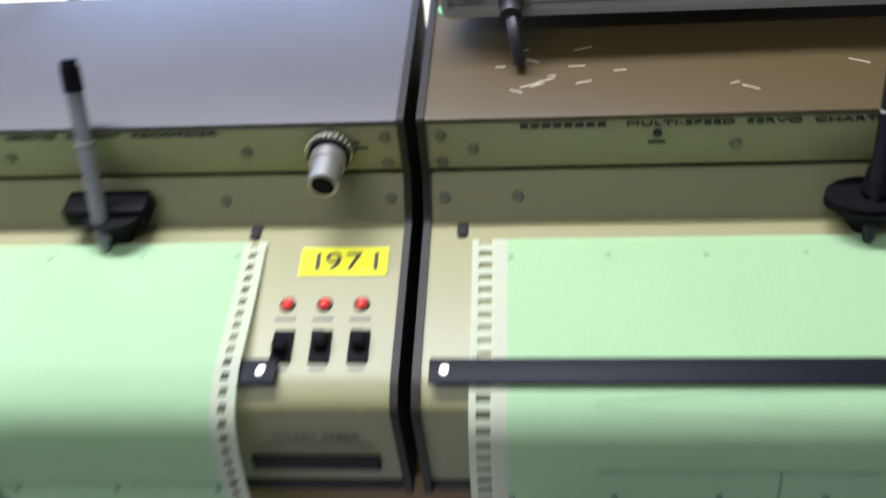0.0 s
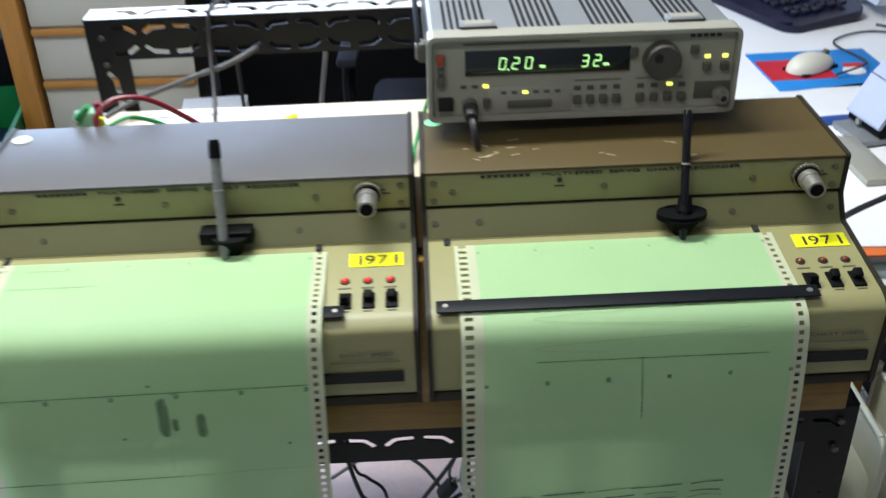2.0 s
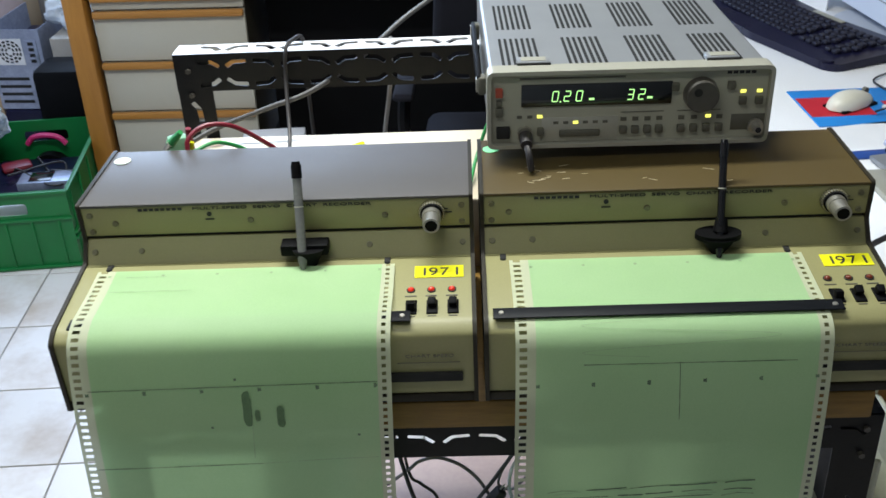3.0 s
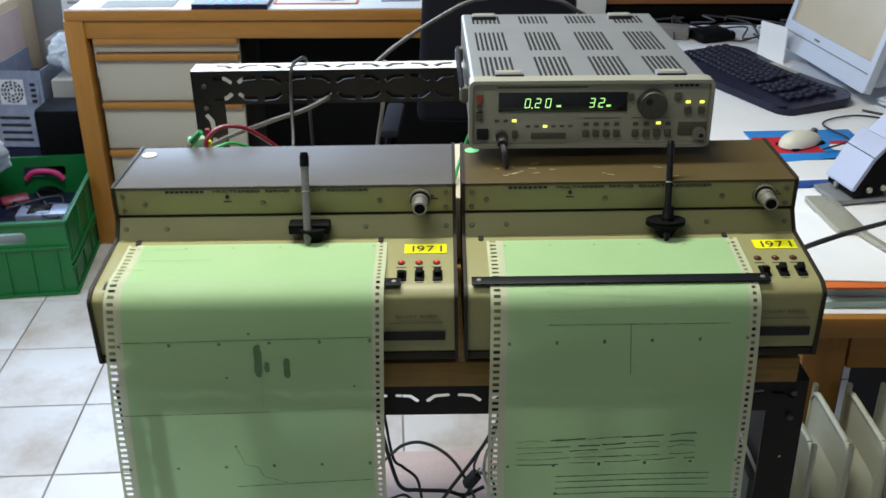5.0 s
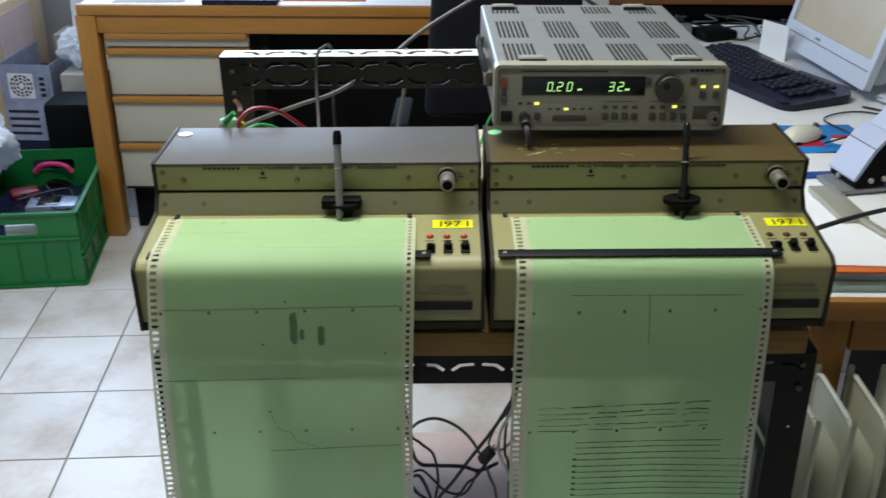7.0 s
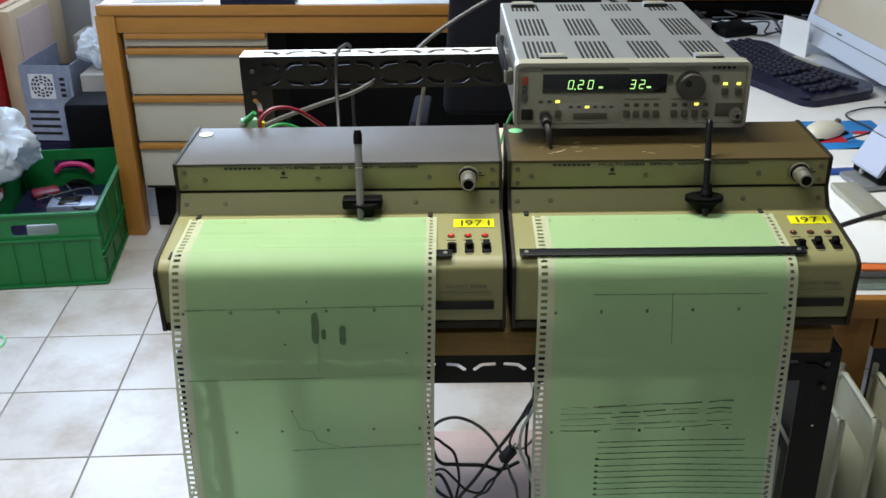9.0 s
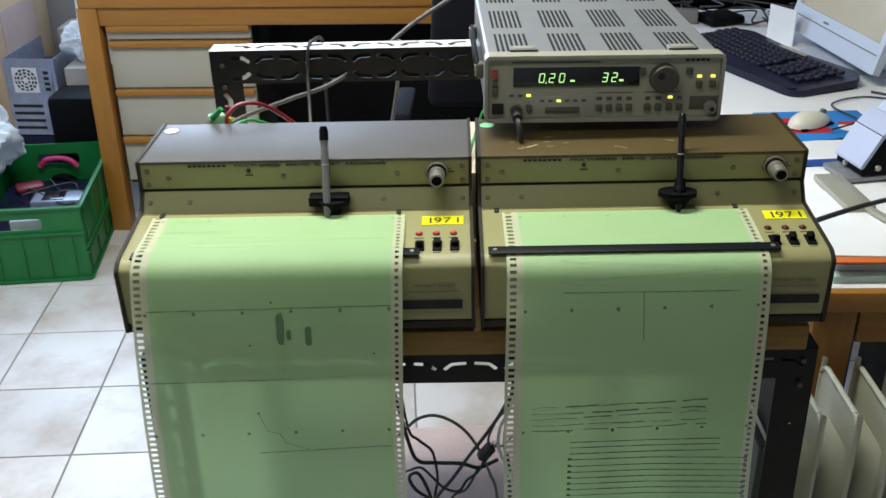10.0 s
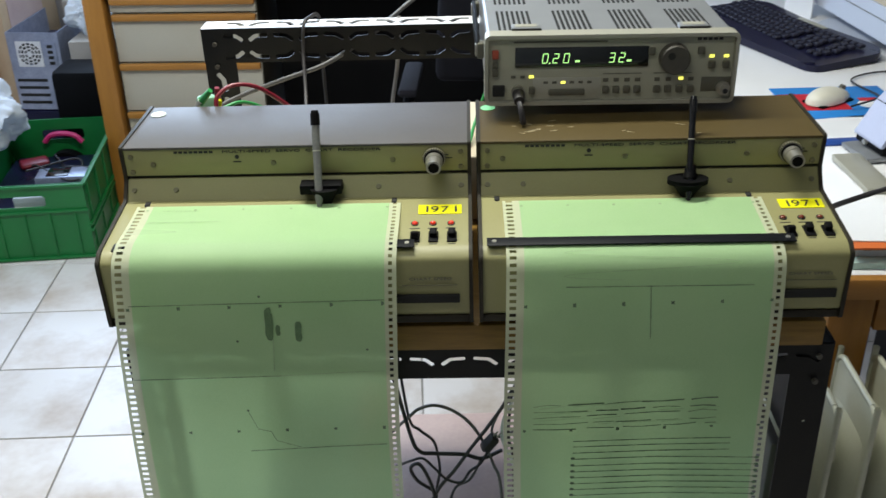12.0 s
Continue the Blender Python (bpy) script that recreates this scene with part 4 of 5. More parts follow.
RT = 1.0775
solid("red_lead", tube(B(), [(-0.312, 0.262, 1.150), (-0.310, 0.268, 1.164), (-0.293, 0.280, 1.174), (-0.265, 0.295, 1.166), (-0.23, 0.32, 1.13), (-0.20, 0.335, 1.095), (-0.17, 0.34, RT + 0.003)], 0.0028), "cablered", "dark red test lead arching off a clip", "cable")
solid("green_lead", tube(B(), [(-0.31, 0.275, 1.145), (-0.285, 0.30, 1.145), (-0.25, 0.32, 1.12), (-0.22, 0.33, RT + 0.003)], 0.0024), "cablegreen", "thin green test lead", "cable")
solid("green_lead", tube(B(), [(-0.13, 0.31, RT + 0.002), (-0.115, 0.37, RT + 0.008), (-0.08, 0.39, RT + 0.012), (-0.045, 0.36, RT + 0.006), (-0.03, 0.31, RT + 0.002)], 0.0022), "cablegreen", "thin green test lead", "cable")
solid("green_lead", tube(B(), [(0.0, 0.31, RT + 0.002), (0.01, 0.36, RT + 0.02), (0.03, 0.38, RT + 0.06), (0.06, 0.40, RT + 0.03)], 0.0022), "cablegreen", "thin green test lead", "cable")
solid("black_lead", tube(B(), [(-0.115, 0.37, RT + 0.02), (-0.108, 0.35, RT + 0.012), (-0.10, 0.33, RT + 0.004)], 0.0018), "cabledark", "short black wire end", "cable")
clip((-0.318, 0.268, 1.172), (-0.345, 0.282, 1.142), "cablegreen", "green sleeved crocodile clip behind the recorder")
clip((-0.312, 0.278, 1.172), (-0.316, 0.288, 1.105), "cablered", "red sleeved crocodile clip behind the recorder")
clip((-0.309, 0.272, 1.158), (-0.322, 0.276, 1.125), "yellow", "yellow crocodile clip behind the recorder")
clip((-0.185, 0.34, RT + 0.006), (-0.14, 0.41, RT + 0.008), "black", "black crocodile clip lying on the riser")
clip((-0.135, 0.425, RT + 0.008), (-0.155, 0.395, RT + 0.008), "yellow", "yellow crocodile clip lying on the riser")
bm = B()
box(bm, (0, 0, 0.038), (0.024, 0.018, 0.076), 0.005)
solid("terminal_block", bm, "paleblock", "green terminal block beside the clips", "connector", m=pose(-0.334, 0.305, RT - 0.001, 0, 0, 25))

# ---- leads hanging under the board ----
HY = 0.33
hang = [
    ("cable", 0.0032, [(-0.13, 0.38, 0.55), (-0.094, HY, 0.623), (-0.077, HY, 0.639), (-0.052, HY, 0.645), (-0.023, HY, 0.633), (0.002, HY, 0.608), (0.023, HY, 0.569), (0.037, HY, 0.529), (0.049, HY, 0.482), (0.06, 0.33, 0.30), (0.07, 0.345, 0.02)]),
    ("cabledark", 0.0029, [(-0.112, 0.37, 0.72), (-0.094, HY, 0.623), (-0.078, HY, 0.598), (-0.058, HY, 0.578), (-0.051, HY, 0.552), (-0.048, HY, 0.517), (-0.053, HY, 0.482), (-0.06, 0.34, 0.40), (-0.09, 0.335, 0.3), (-0.12, 0.345, 0.02)]),
    ("cablemid", 0.0036, [(0.085, 0.36, 0.93), (0.078, 0.34, 0.72), (0.058, HY, 0.661), (0.031, 0.325, 0.614), (0.004, 0.32, 0.575), (-0.023, 0.32, 0.529), (-0.053, 0.32, 0.482), (-0.08, 0.325, 0.40), (-0.13, 0.33, 0.2), (-0.15, 0.34, 0.02)]),
    ("cabledark", 0.0040, [(-0.12, 0.35, 0.70), (-0.092, 0.325, 0.592), (-0.078, 0.32, 0.564), (-0.055, 0.32, 0.560), (-0.009, 0.32, 0.558), (0.018, 0.325, 0.546), (0.05, 0.34, 0.55)]),
    ("cabledark", 0.0028, [(-0.12, 0.36, 0.50), (-0.093, 0.325, 0.541), (-0.074, 0.32, 0.550), (-0.056, 0.315, 0.535), (-0.037, 0.31, 0.517), (-0.014, 0.31, 0.511), (0.0, 0.315, 0.529), (0.018, 0.32, 0.543), (0.035, 0.33, 0.575)]),
    ("cabledark", 0.0036, [(-0.061, 0.325, 0.482), (-0.084, 0.32, 0.506), (-0.093, 0.315, 0.535), (-0.079, 0.31, 0.547), (-0.065, 0.31, 0.518), (-0.056, 0.31, 0.480), (-0.05, 0.32, 0.40), (0.0, 0.335, 0.25), (0.02, 0.345, 0.02)]),
    ("cable", 0.0026, [(0.09, 0.37, 0.90), (0.07, 0.345, 0.68), (0.045, 0.34, 0.625), (0.034, 0.335, 0.59), (0.055, 0.33, 0.585), (0.075, 0.34, 0.60)]),
    ("cablemid", 0.0028, [(0.018, 0.325, 0.546), (0.0, 0.33, 0.50), (-0.03, 0.335, 0.46), (-0.04, 0.335, 0.30), (-0.02, 0.345, 0.02)]),
    ("cabledark", 0.0030, [(0.095, 0.38, 0.93), (0.072, 0.345, 0.70), (0.062, 0.335, 0.64), (0.06, 0.33, 0.58), (0.07, 0.335, 0.50), (0.08, 0.34, 0.02)]),
    ("paperw", 0.0032, [(0.10, 0.37, 0.88), (0.078, 0.34, 0.70), (0.066, HY, 0.655), (0.052, 0.325, 0.625), (0.05, 0.325, 0.585), (0.065, 0.33, 0.54), (0.08, 0.34, 0.48)]),
]
for m_, r_, pts_ in hang:
    solid("hanging_cable", tube(B(), pts_, r_ * 0.8), m_, "tangled mains lead hanging under the recorders", "cable", "tangled leads under the board")
pg = thing("mains_plug", pose(0.03, 0.318, 0.582, 10, 35, 20), "dark mains plug hanging among the leads", "plug")
pg.scale = (0.55, 0.55, 0.6)
part("body", box(B(), (0, 0, 0), (0.028, 0.03, 0.05), 0.006), "cabledark", pg)
for s in (-0.006, 0.006):
    part("pin", rod(B(), (s, 0, 0.025), (s, 0, 0.043), 0.0022), "chrome", pg)


def floor_box(name, c, s, rz, material, label, category):
    bm = B()
    box(bm, (0, 0, s[2] / 2), s, 0.006)
    solid(name, bm, material, label, category, m=pose(*c, 0, 0, rz))


floor_box("lilac_carton", (-0.02, 0.49, 0.0), (0.30, 0.26, 0.41), 2, "lilac", "pale pinkish carton on the floor under the stand", "carton")
floor_box("magenta_file", (-0.192, 0.48, 0.0), (0.026, 0.24, 0.395), 1, "pink", "magenta file box standing on the floor", "file box")
floor_box("blue_file", (-0.222, 0.48, 0.0), (0.028, 0.24, 0.39), 1, "palebox", "pale blue file box standing on the floor", "file box")
floor_box("dark_box", (-0.30, 0.47, 0.0), (0.11, 0.27, 0.36), 0, "navy", "dark box on the floor under the stand", "box")

# ---- the desk at the back ----
DY, DZ = 2.38, 0.852


def desk_back():
    t = thing("wooden_desk", pose(0, 0, 0), "beech desk with cream drawers and a cluttered white top", "desk", "desks")
    part("desktop", box(B(), (-0.44, DY + 0.42, DZ - 0.006), (1.62, 0.84, 0.012), 0.002), "white", t, "white laminate top")
    part("front_edge", box(B(), (-0.44, DY, DZ - 0.0175), (1.64, 0.022, 0.035), 0.003), "wood", t)
    part("apron", box(B(), (-0.44, DY + 0.012, DZ - 0.066), (1.54, 0.022, 0.062), 0.003), "wood", t)
    for x in (-1.235, 0.33):
        for y in (DY + 0.028, DY + 0.79):
            part("leg", box(B(), (x, y, (DZ - 0.034) / 2), (0.068, 0.07, DZ - 0.034), 0.005), "woodv", t)
    part("end_panel", box(B(), (-1.235, DY + 0.41, DZ - 0.08), (0.03, 0.70, 0.10), 0.003), "wood", t)
    part("pedestal", box(B(), (-0.942, DY + 0.32, 0.465), (0.49, 0.56, 0.585), 0.003), "darkside", t, "dark drawer carcass")
    tops = [0.756, 0.702, 0.5325, 0.359, 0.188]
    for a, b in zip(tops, tops[1:]):
        dr = part("drawer", box(B(), (-0.942, DY + 0.028, (a + b) / 2), (0.486, 0.018, a - b - 0.006), 0.002), "drawer", t, "cream drawer front with a beech grip")
        part("grip", box(B(), (-0.942, DY + 0.012, a - 0.0125), (0.484, 0.022, 0.023), 0.006), "wood", dr, "beech grip rail")
    # added black block and sheet: shade below the drawers and in the kneehole
    part("plinth", box(B(), (-0.942, DY + 0.34, 0.0855), (0.47, 0.5, 0.171)), "black", t, "black block filling the shade under the drawers")
    part("back_panel", box(B(), (-0.18, DY + 0.22, 0.43), (0.97, 0.018, 0.72)), "black", t, "black sheet for the shade under the desk")


desk_back()


def slab(name, c, s, rz, material, label, category, bevel=0.002, group=""):
    bm = B()
    box(bm, (0, 0, s[2] / 2), s, bevel)
    return solid(name, bm, material, label, category, group, m=pose(*c, 0, 0, rz))


nb = thing("black_organiser", pose(-1.08, 2.66, DZ), "closed black organiser lying on the desk", "organiser")
part("cover", box(B(), (0, 0, 0.012), (0.17, 0.12, 0.02), 0.004, pose(0, 0, 0, 0, 0, 8)), "navy", nb)
part("clasp", box(B(), (0, -0.05, 0.0228), (0.02, 0.012, 0.002), 0.0005, pose(0, 0, 0, 0, 0, 8)), "bezel", nb)
slab("paper_sheet", (-1.08, 2.62, DZ), (0.26, 0.19, 0.0012), 3, "paperw", "white paper sheet under the organiser", "paper", 0)
slab("paper_sheet", (-1.03, 2.46, DZ), (0.24, 0.10, 0.0022), 2, "cardgrey", "pale brochure near the desk's edge", "paper", 0)
slab("blue_folder", (-0.86, 2.62, DZ), (0.13, 0.2, 0.004), 0, "teal", "light blue folder on the desk", "folder", 0.001)
bk = thing("black_book", pose(-0.715, 2.53, DZ), "black book with blue-white lettering on the desk", "book")
part("cover", box(B(), (0, 0, 0.009), (0.25, 0.31, 0.018), 0.002), "navy", bk)
letters("wording", "TR13", 0.075, pose(-0.095, -0.125, 0.0182), "teal", bk, 0.0002, width=0.19, slant=0.2)
for i in range(7):
    part("printed_bar", box(B(), (-0.09 + i * 0.031, -0.012, 0.0184), (0.024, 0.05, 0.0006)), "paperw" if i % 2 else "teal", bk)
for i in range(14):
    part("cooling_rib", box(B(), (-0.085 + i * 0.013, 0.10, 0.028), (0.006, 0.12, 0.022), 0.001), "black", bk)
pf = thing("pink_frame", pose(-0.44, 2.52, DZ), "white pad with a pink border on the desk", "pad")
part("pad", box(B(), (0, 0, 0.002), (0.27, 0.14, 0.003)), "paperw", pf)
for x, y, a, b in ((0, -0.07, 0.28, 0.008), (0, 0.07, 0.28, 0.008), (-0.137, 0, 0.008, 0.14), (0.137, 0, 0.008, 0.14)):
    part("border", box(B(), (x, y, 0.0025), (a, b, 0.004)), "orange", pf)
for x, y, w_, h_ in ((-0.52, 2.66, 0.22, 0.05), (-0.36, 2.74, 0.16, 0.07)):
    sp = thing("heat_sink", pose(x, y, DZ, 0, 0, 6), "black finned heat sink on the desk", "heat sink", "heat sinks")
    part("base", box(B(), (0, 0, 0.006), (w_, 0.1, 0.012), 0.001), "black", sp)
    for i in range(9):
        part("fin", box(B(), (-w_ / 2 + (i + 0.5) * w_ / 9, 0, 0.012 + h_ / 2), (0.005, 0.1, h_), 0.0005), "black", sp)
solid("red_lead", tube(B(), [(-0.6, 2.62, DZ + 0.07), (-0.5, 2.55, DZ + 0.02), (-0.42, 2.5, DZ + 0.006), (-0.3, 2.56, DZ + 0.02), (-0.2, 2.66, DZ + 0.004)], 0.003), "cablered", "red test lead across the desk", "cable")
solid("black_lead", tube(B(), [(-0.55, 2.64, DZ + 0.06), (-0.44, 2.52, DZ + 0.02), (-0.36, 2.5, DZ + 0.004), (-0.25, 2.58, DZ + 0.02), (-0.15, 2.6, DZ + 0.05)], 0.004), "cabledark", "black cable across the desk", "cable")
slab("keypad", (-0.13, 2.62, DZ), (0.2, 0.07, 0.014), -4, "navy", "dark flat remote control on the desk", "remote control", 0.003)
slab("calculator", (-0.16, 2.52, DZ), (0.13, 0.06, 0.006), 4, "pc", "flat grey plate on the desk", "plate", 0.001)

# ---- the office chair ----


def chair():
    t = thing("office_chair", pose(0.135, 1.68, 0, 0, 0, 178), "black cloth office chair between the stand and the desk", "chair")
    bm = B()
    box(bm, (0, 0, 0), (0.47, 0.07, 0.62), 0.03, seg=3)
    for v in bm.verts:
        v.co.y += 0.35 * v.co.x ** 2
        v.co.x *= 1.0 - 0.16 * max(0, v.co.z) / 0.3
    part("backrest", bm, "chair", t, m=pose(0, -0.22, 0.93, -8, 0, 0))
    bm = B()
    box(bm, (0, 0.03, 0.5), (0.5, 0.48, 0.09), 0.035, seg=3)
    part("seat", bm, "chair", t)
    part("back_bracket", box(B(), (0, -0.24, 0.58), (0.07, 0.02, 0.28), 0.006), "black", t)
    part("column", rod(B(), (0, 0.03, 0.1), (0, 0.03, 0.46), 0.028), "black", t)
    for i in range(5):
        a = 2 * math.pi * i / 5 + 0.75
        e = (0.3 * math.cos(a), 0.03 + 0.3 * math.sin(a), 0.075)
        lg = part("base_leg", rod(B(), (0, 0.03, 0.11), e, 0.026, 0.017, 10), "black", t)
        part("castor", rod(B(), (e[0] - 0.012, e[1], 0.0275), (e[0] + 0.012, e[1], 0.0275), 0.0275, seg=16), "black", lg)
    for s in (-1, 1):
        ar = part("armrest", tube(B(), [(s * 0.25, 0.1, 0.5), (s * 0.285, 0.1, 0.60), (s * 0.285, 0.06, 0.69), (s * 0.28, -0.08, 0.70)], 0.016), "black", t)
        part("arm_pad", box(B(), (s * 0.283, 0.03, 0.715), (0.05, 0.24, 0.024), 0.01), "chair", ar)


chair()

# ---- the green crate and what lies in it ----


def crate():
    t = thing("folding_crate", pose(-1.463, 2.268, 0.0, 0, 0, 7), "green plastic folding crate full of leads", "crate")
    W_, D_, H_ = 0.40, 0.60, 0.27
    part("bottom", box(B(), (0, 0, 0.006), (W_ - 0.01, D_ - 0.01, 0.01), 0.002), "crate", t)
    for sy in (-1, 1):
        bm = B()
        hole = rounded([(-0.075, 0.192), (0.075, 0.192), (0.075, 0.230), (-0.075, 0.230)], 0.012, 3)
        plate(bm, [(-W_ / 2, 0.0), (W_ / 2, 0.0), (W_ / 2, H_), (-W_ / 2, H_)], [hole], 0.004, lambda a, b, w: (a, sy * (D_ / 2 - w), b))
        wl = part("long_wall", bm, "crate", t)
        for i in range(5):
            part("rib", box(B(), (-0.16 + i * 0.08, sy * (D_ / 2 + 0.003), 0.09), (0.006, 0.006, 0.16), 0.001), "crate", wl)
        for z in (0.008, 0.175, H_ - 0.006):
            part("ledge", box(B(), (0, sy * (D_ / 2 + 0.004), z), (W_ + 0.01, 0.010, 0.010), 0.002), "crate", wl)
    for sx in (-1, 1):
        bm = B()
        hole = rounded([(-0.06, 0.19), (0.06, 0.19), (0.06, 0.228), (-0.06, 0.228)], 0.012, 3)
        plate(bm, [(-D_ / 2 + 0.004, 0.0), (D_ / 2 - 0.004, 0.0), (D_ / 2 - 0.004, H_), (-D_ / 2 + 0.004, H_)], [hole] if sx < 0 else [], 0.004, lambda a, b, w: (sx * (W_ / 2 - w), a, b))
        wl = part("short_wall", bm, "crate", t)
        for z in (0.008, 0.10, 0.12, H_ - 0.006):
            part("ledge", box(B(), (sx * (W_ / 2 + 0.004), 0, z), (0.010, D_, 0.010), 0.002), "crate", wl)
        for y in (-0.26, -0.13, 0.0, 0.13, 0.26):
            part("rib", box(B(), (sx * (W_ / 2 + 0.003), y, 0.14), (0.006, 0.006, 0.24), 0.001), "crate", wl)


crate()
hp = thing("cable_handle", pose(-1.49, 2.53, 0.172), "red plastic cable reel handle in the crate", "handle")
part("grip", tube(B(), [(-0.07, 0, 0.02), (-0.045, 0, 0.045), (0.0, 0, 0.053), (0.045, 0, 0.045), (0.07, 0, 0.02)], 0.010), "pink", hp)
part("reel", rod(B(), (0, -0.02, -0.09), (0, 0.02, -0.09), 0.075, seg=28), "black", hp)
slab("power_adapter", (-1.42, 2.30, 0.142), (0.17, 0.09, 0.03), 7, "pc", "grey adapter with a dark front in the crate", "adapter", 0.004)
slab("adapter_screen", (-1.43, 2.298, 0.172), (0.075, 0.07, 0.003), 7, "display", "dark display panel on the adapter", "display panel", 0.001)
slab("crate_filling", (-1.463, 2.268, 0.012), (0.37, 0.56, 0.13), 7, "navy", "dark bag of leads at the bottom of the crate", "bag", 0.03)
slab("red_pouch", (-1.57, 2.43, 0.142), (0.10, 0.07, 0.022), 30, "cablered", "small red pouch in the crate", "pouch", 0.012)
slab("white_card", (-1.40, 2.025, 0.142), (0.14, 0.03, 0.07), 10, "paperw", "white card showing through the crate's grip hole", "card", 0.004)
rc = random.Random(2)
for i in range(5):
    p = Vector((-1.6 + 0.05 * i, 2.28 + 0.05 * (i % 3), 0.147))
    pts_ = [p + Vector((0.1 * j + rc.uniform(-0.04, 0.04), rc.uniform(-0.1, 0.12), rc.uniform(0, 0.03))) for j in range(4)]
    pts_ = [(min(q.x, -1.32), q.y, q.z) for q in pts_]
    solid("crate_lead", tube(B(), pts_, 0.004), "cabledark", "dark lead lying in the crate", "cable", "leads in the crate")

# ---- the corner behind the crate ----


def crumple(name, c, size, seed, label, m="bag"):
    """A crumpled plastic bag."""
    bm = B()
    bmesh.ops.create_icosphere(bm, subdivisions=5, radius=1)
    for v in bm.verts:
        q = v.co * 1.4 + Vector((seed, seed * 2, 0))
        w = q + 0.6 * Vector((noise.noise(q * 1.7), noise.noise(q * 1.7 + Vector((9, 0, 0))), noise.noise(q * 1.7 + Vector((0, 9, 0)))))
        fold = 1 - abs(noise.noise(w * 1.5)) * 2.2
        k = 0.82 + 0.55 * noise.noise(q) + 0.17 * fold + 0.05 * (1 - 2 * abs(noise.noise(w * 4.5)))
        v.co = Vector((v.co.x * size[0] * k, v.co.y * size[1] * k, max(-0.75, v.co.z) * size[2] * k))
    lo = min(v.co.z for v in bm.verts)
    for v in bm.verts:
        v.co.z -= lo
    return solid(name, bm, m, label, "plastic bag", "plastic bags", m=pose(*c), smooth=70)


def open_pc():
    t = thing("computer_case", pose(-1.655, 3.02, 0.207, 0, 0, -3), "open steel computer case with a fan grille", "computer case")
    part("side", box(B(), (-0.1, 0.0, 0.155), (0.004, 0.36, 0.31)), "pc", t)
    part("side", box(B(), (0.1, 0.0, 0.155), (0.004, 0.36, 0.31)), "pc", t)
    part("base", box(B(), (0, 0, 0.002), (0.196, 0.36, 0.004)), "pc", t)
    part("inside", box(B(), (0, 0.05, 0.12), (0.18, 0.24, 0.2), 0.004), "navy", t)
    bm = B()
    fan = []
    for r, n in ((0.016, 6), (0.029, 10), (0.041, 14)):
        for i in range(n):
            a0, a1 = 2 * math.pi * (i + 0.12) / n, 2 * math.pi * (i + 0.85) / n
            fan.append([(-0.02 + (r - 0.0045) * math.cos(a0), 0.225 + (r - 0.0045) * math.sin(a0)), (-0.02 + (r - 0.0045) * math.cos(a1), 0.225 + (r - 0.0045) * math.sin(a1)),
                        (-0.02 + (r + 0.0045) * math.cos(a1), 0.225 + (r + 0.0045) * math.sin(a1)), (-0.02 + (r + 0.0045) * math.cos(a0), 0.225 + (r + 0.0045) * math.sin(a0))])
    hole = [(-0.062, 0.183), (0.022, 0.183), (0.022, 0.267), (-0.062, 0.267)]
    plate(bm, [(-0.102, 0), (0.102, 0), (0.102, 0.31), (-0.102, 0.31)], [hole], 0.002, lambda a, b, w: (a, -0.181 - w, b))
    part("rear_panel", bm, "pc", t, "steel rear panel")
    bm = B()
    plate(bm, [(-0.070, 0.175), (0.030, 0.175), (0.030, 0.275), (-0.070, 0.275)], fan, 0.002, lambda a, b, w: (a, -0.1835 - w, b))
    part("fan_grille", bm, "flange", t, "bright square plate with a ring grille")
    part("fan_housing", box(B(), (-0.02, -0.172, 0.225), (0.088, 0.014, 0.088), 0.001), "slot", t)
    part("port_strip", box(B(), (0.065, -0.184, 0.225), (0.045, 0.004, 0.09), 0.001), "pc", t)
    for i in range(4):
        part("port", box(B(), (0.065, -0.187, 0.19 + i * 0.022), (0.02, 0.004, 0.012), 0.001), "slot", t)
    for i in range(4):
        part("card_slot", box(B(), (-0.03, -0.1835, 0.03 + i * 0.03), (0.12, 0.002, 0.012), 0.001), "slot", t)


slab("black_suitcase", (-1.655, 3.02, 0.0), (0.22, 0.38, 0.206), 0, "navy", "black hard case standing on the floor", "case", 0.02)
open_pc()
slab("black_printer", (-1.43, 2.71, 0.0), (0.21, 0.18, 0.43), 0, "black", "black plastic device behind the crate", "device", 0.025)
slab("brown_carton", (-1.44, 2.98, 0.0), (0.17, 0.3, 0.48), 0, "cardgrey", "pale brown carton stacked in the corner", "carton", 0.003)
crumple("white_bag", (-1.475, 2.95, 0.478), (0.08, 0.07, 0.08), 3.1, "crumpled white plastic bag on the carton")
crumple("white_bag", (-1.665, 2.31, 0.262), (0.135, 0.12, 0.13), 7.7, "white plastic bag lying over the crate's edge")
bx = thing("cardboard_box", pose(-1.795, 3.11, 0.0, 0, 0, -2), "tall cardboard box with a printed side", "cardboard box")
part("carton", box(B(), (0, 0, 0.36), (0.06, 0.5, 0.72), 0.003), "card", bx)
part("printed_sheet", box(B(), (0.0312, -0.04, 0.55), (0.002, 0.3, 0.26)), "lilac", bx)
part("flap", box(B(), (0.0, 0, 0.724), (0.055, 0.42, 0.004), 0, pose(0, 0, 0, 0, -3, 0)), "card", bx)
slab("red_crate", (-1.945, 2.98, 0.0), (0.2, 0.4, 0.75), 0, "red", "red plastic box beside the carton", "box", 0.008)
lf = thing("leaflet", pose(-1.53, 3.27, 0.54, -6, 0, 0), "white printed leaflet leaning against the wall", "leaflet")
part("sheet", box(B(), (0, 0, 0.14), (0.15, 0.003, 0.28)), "paperw", lf)
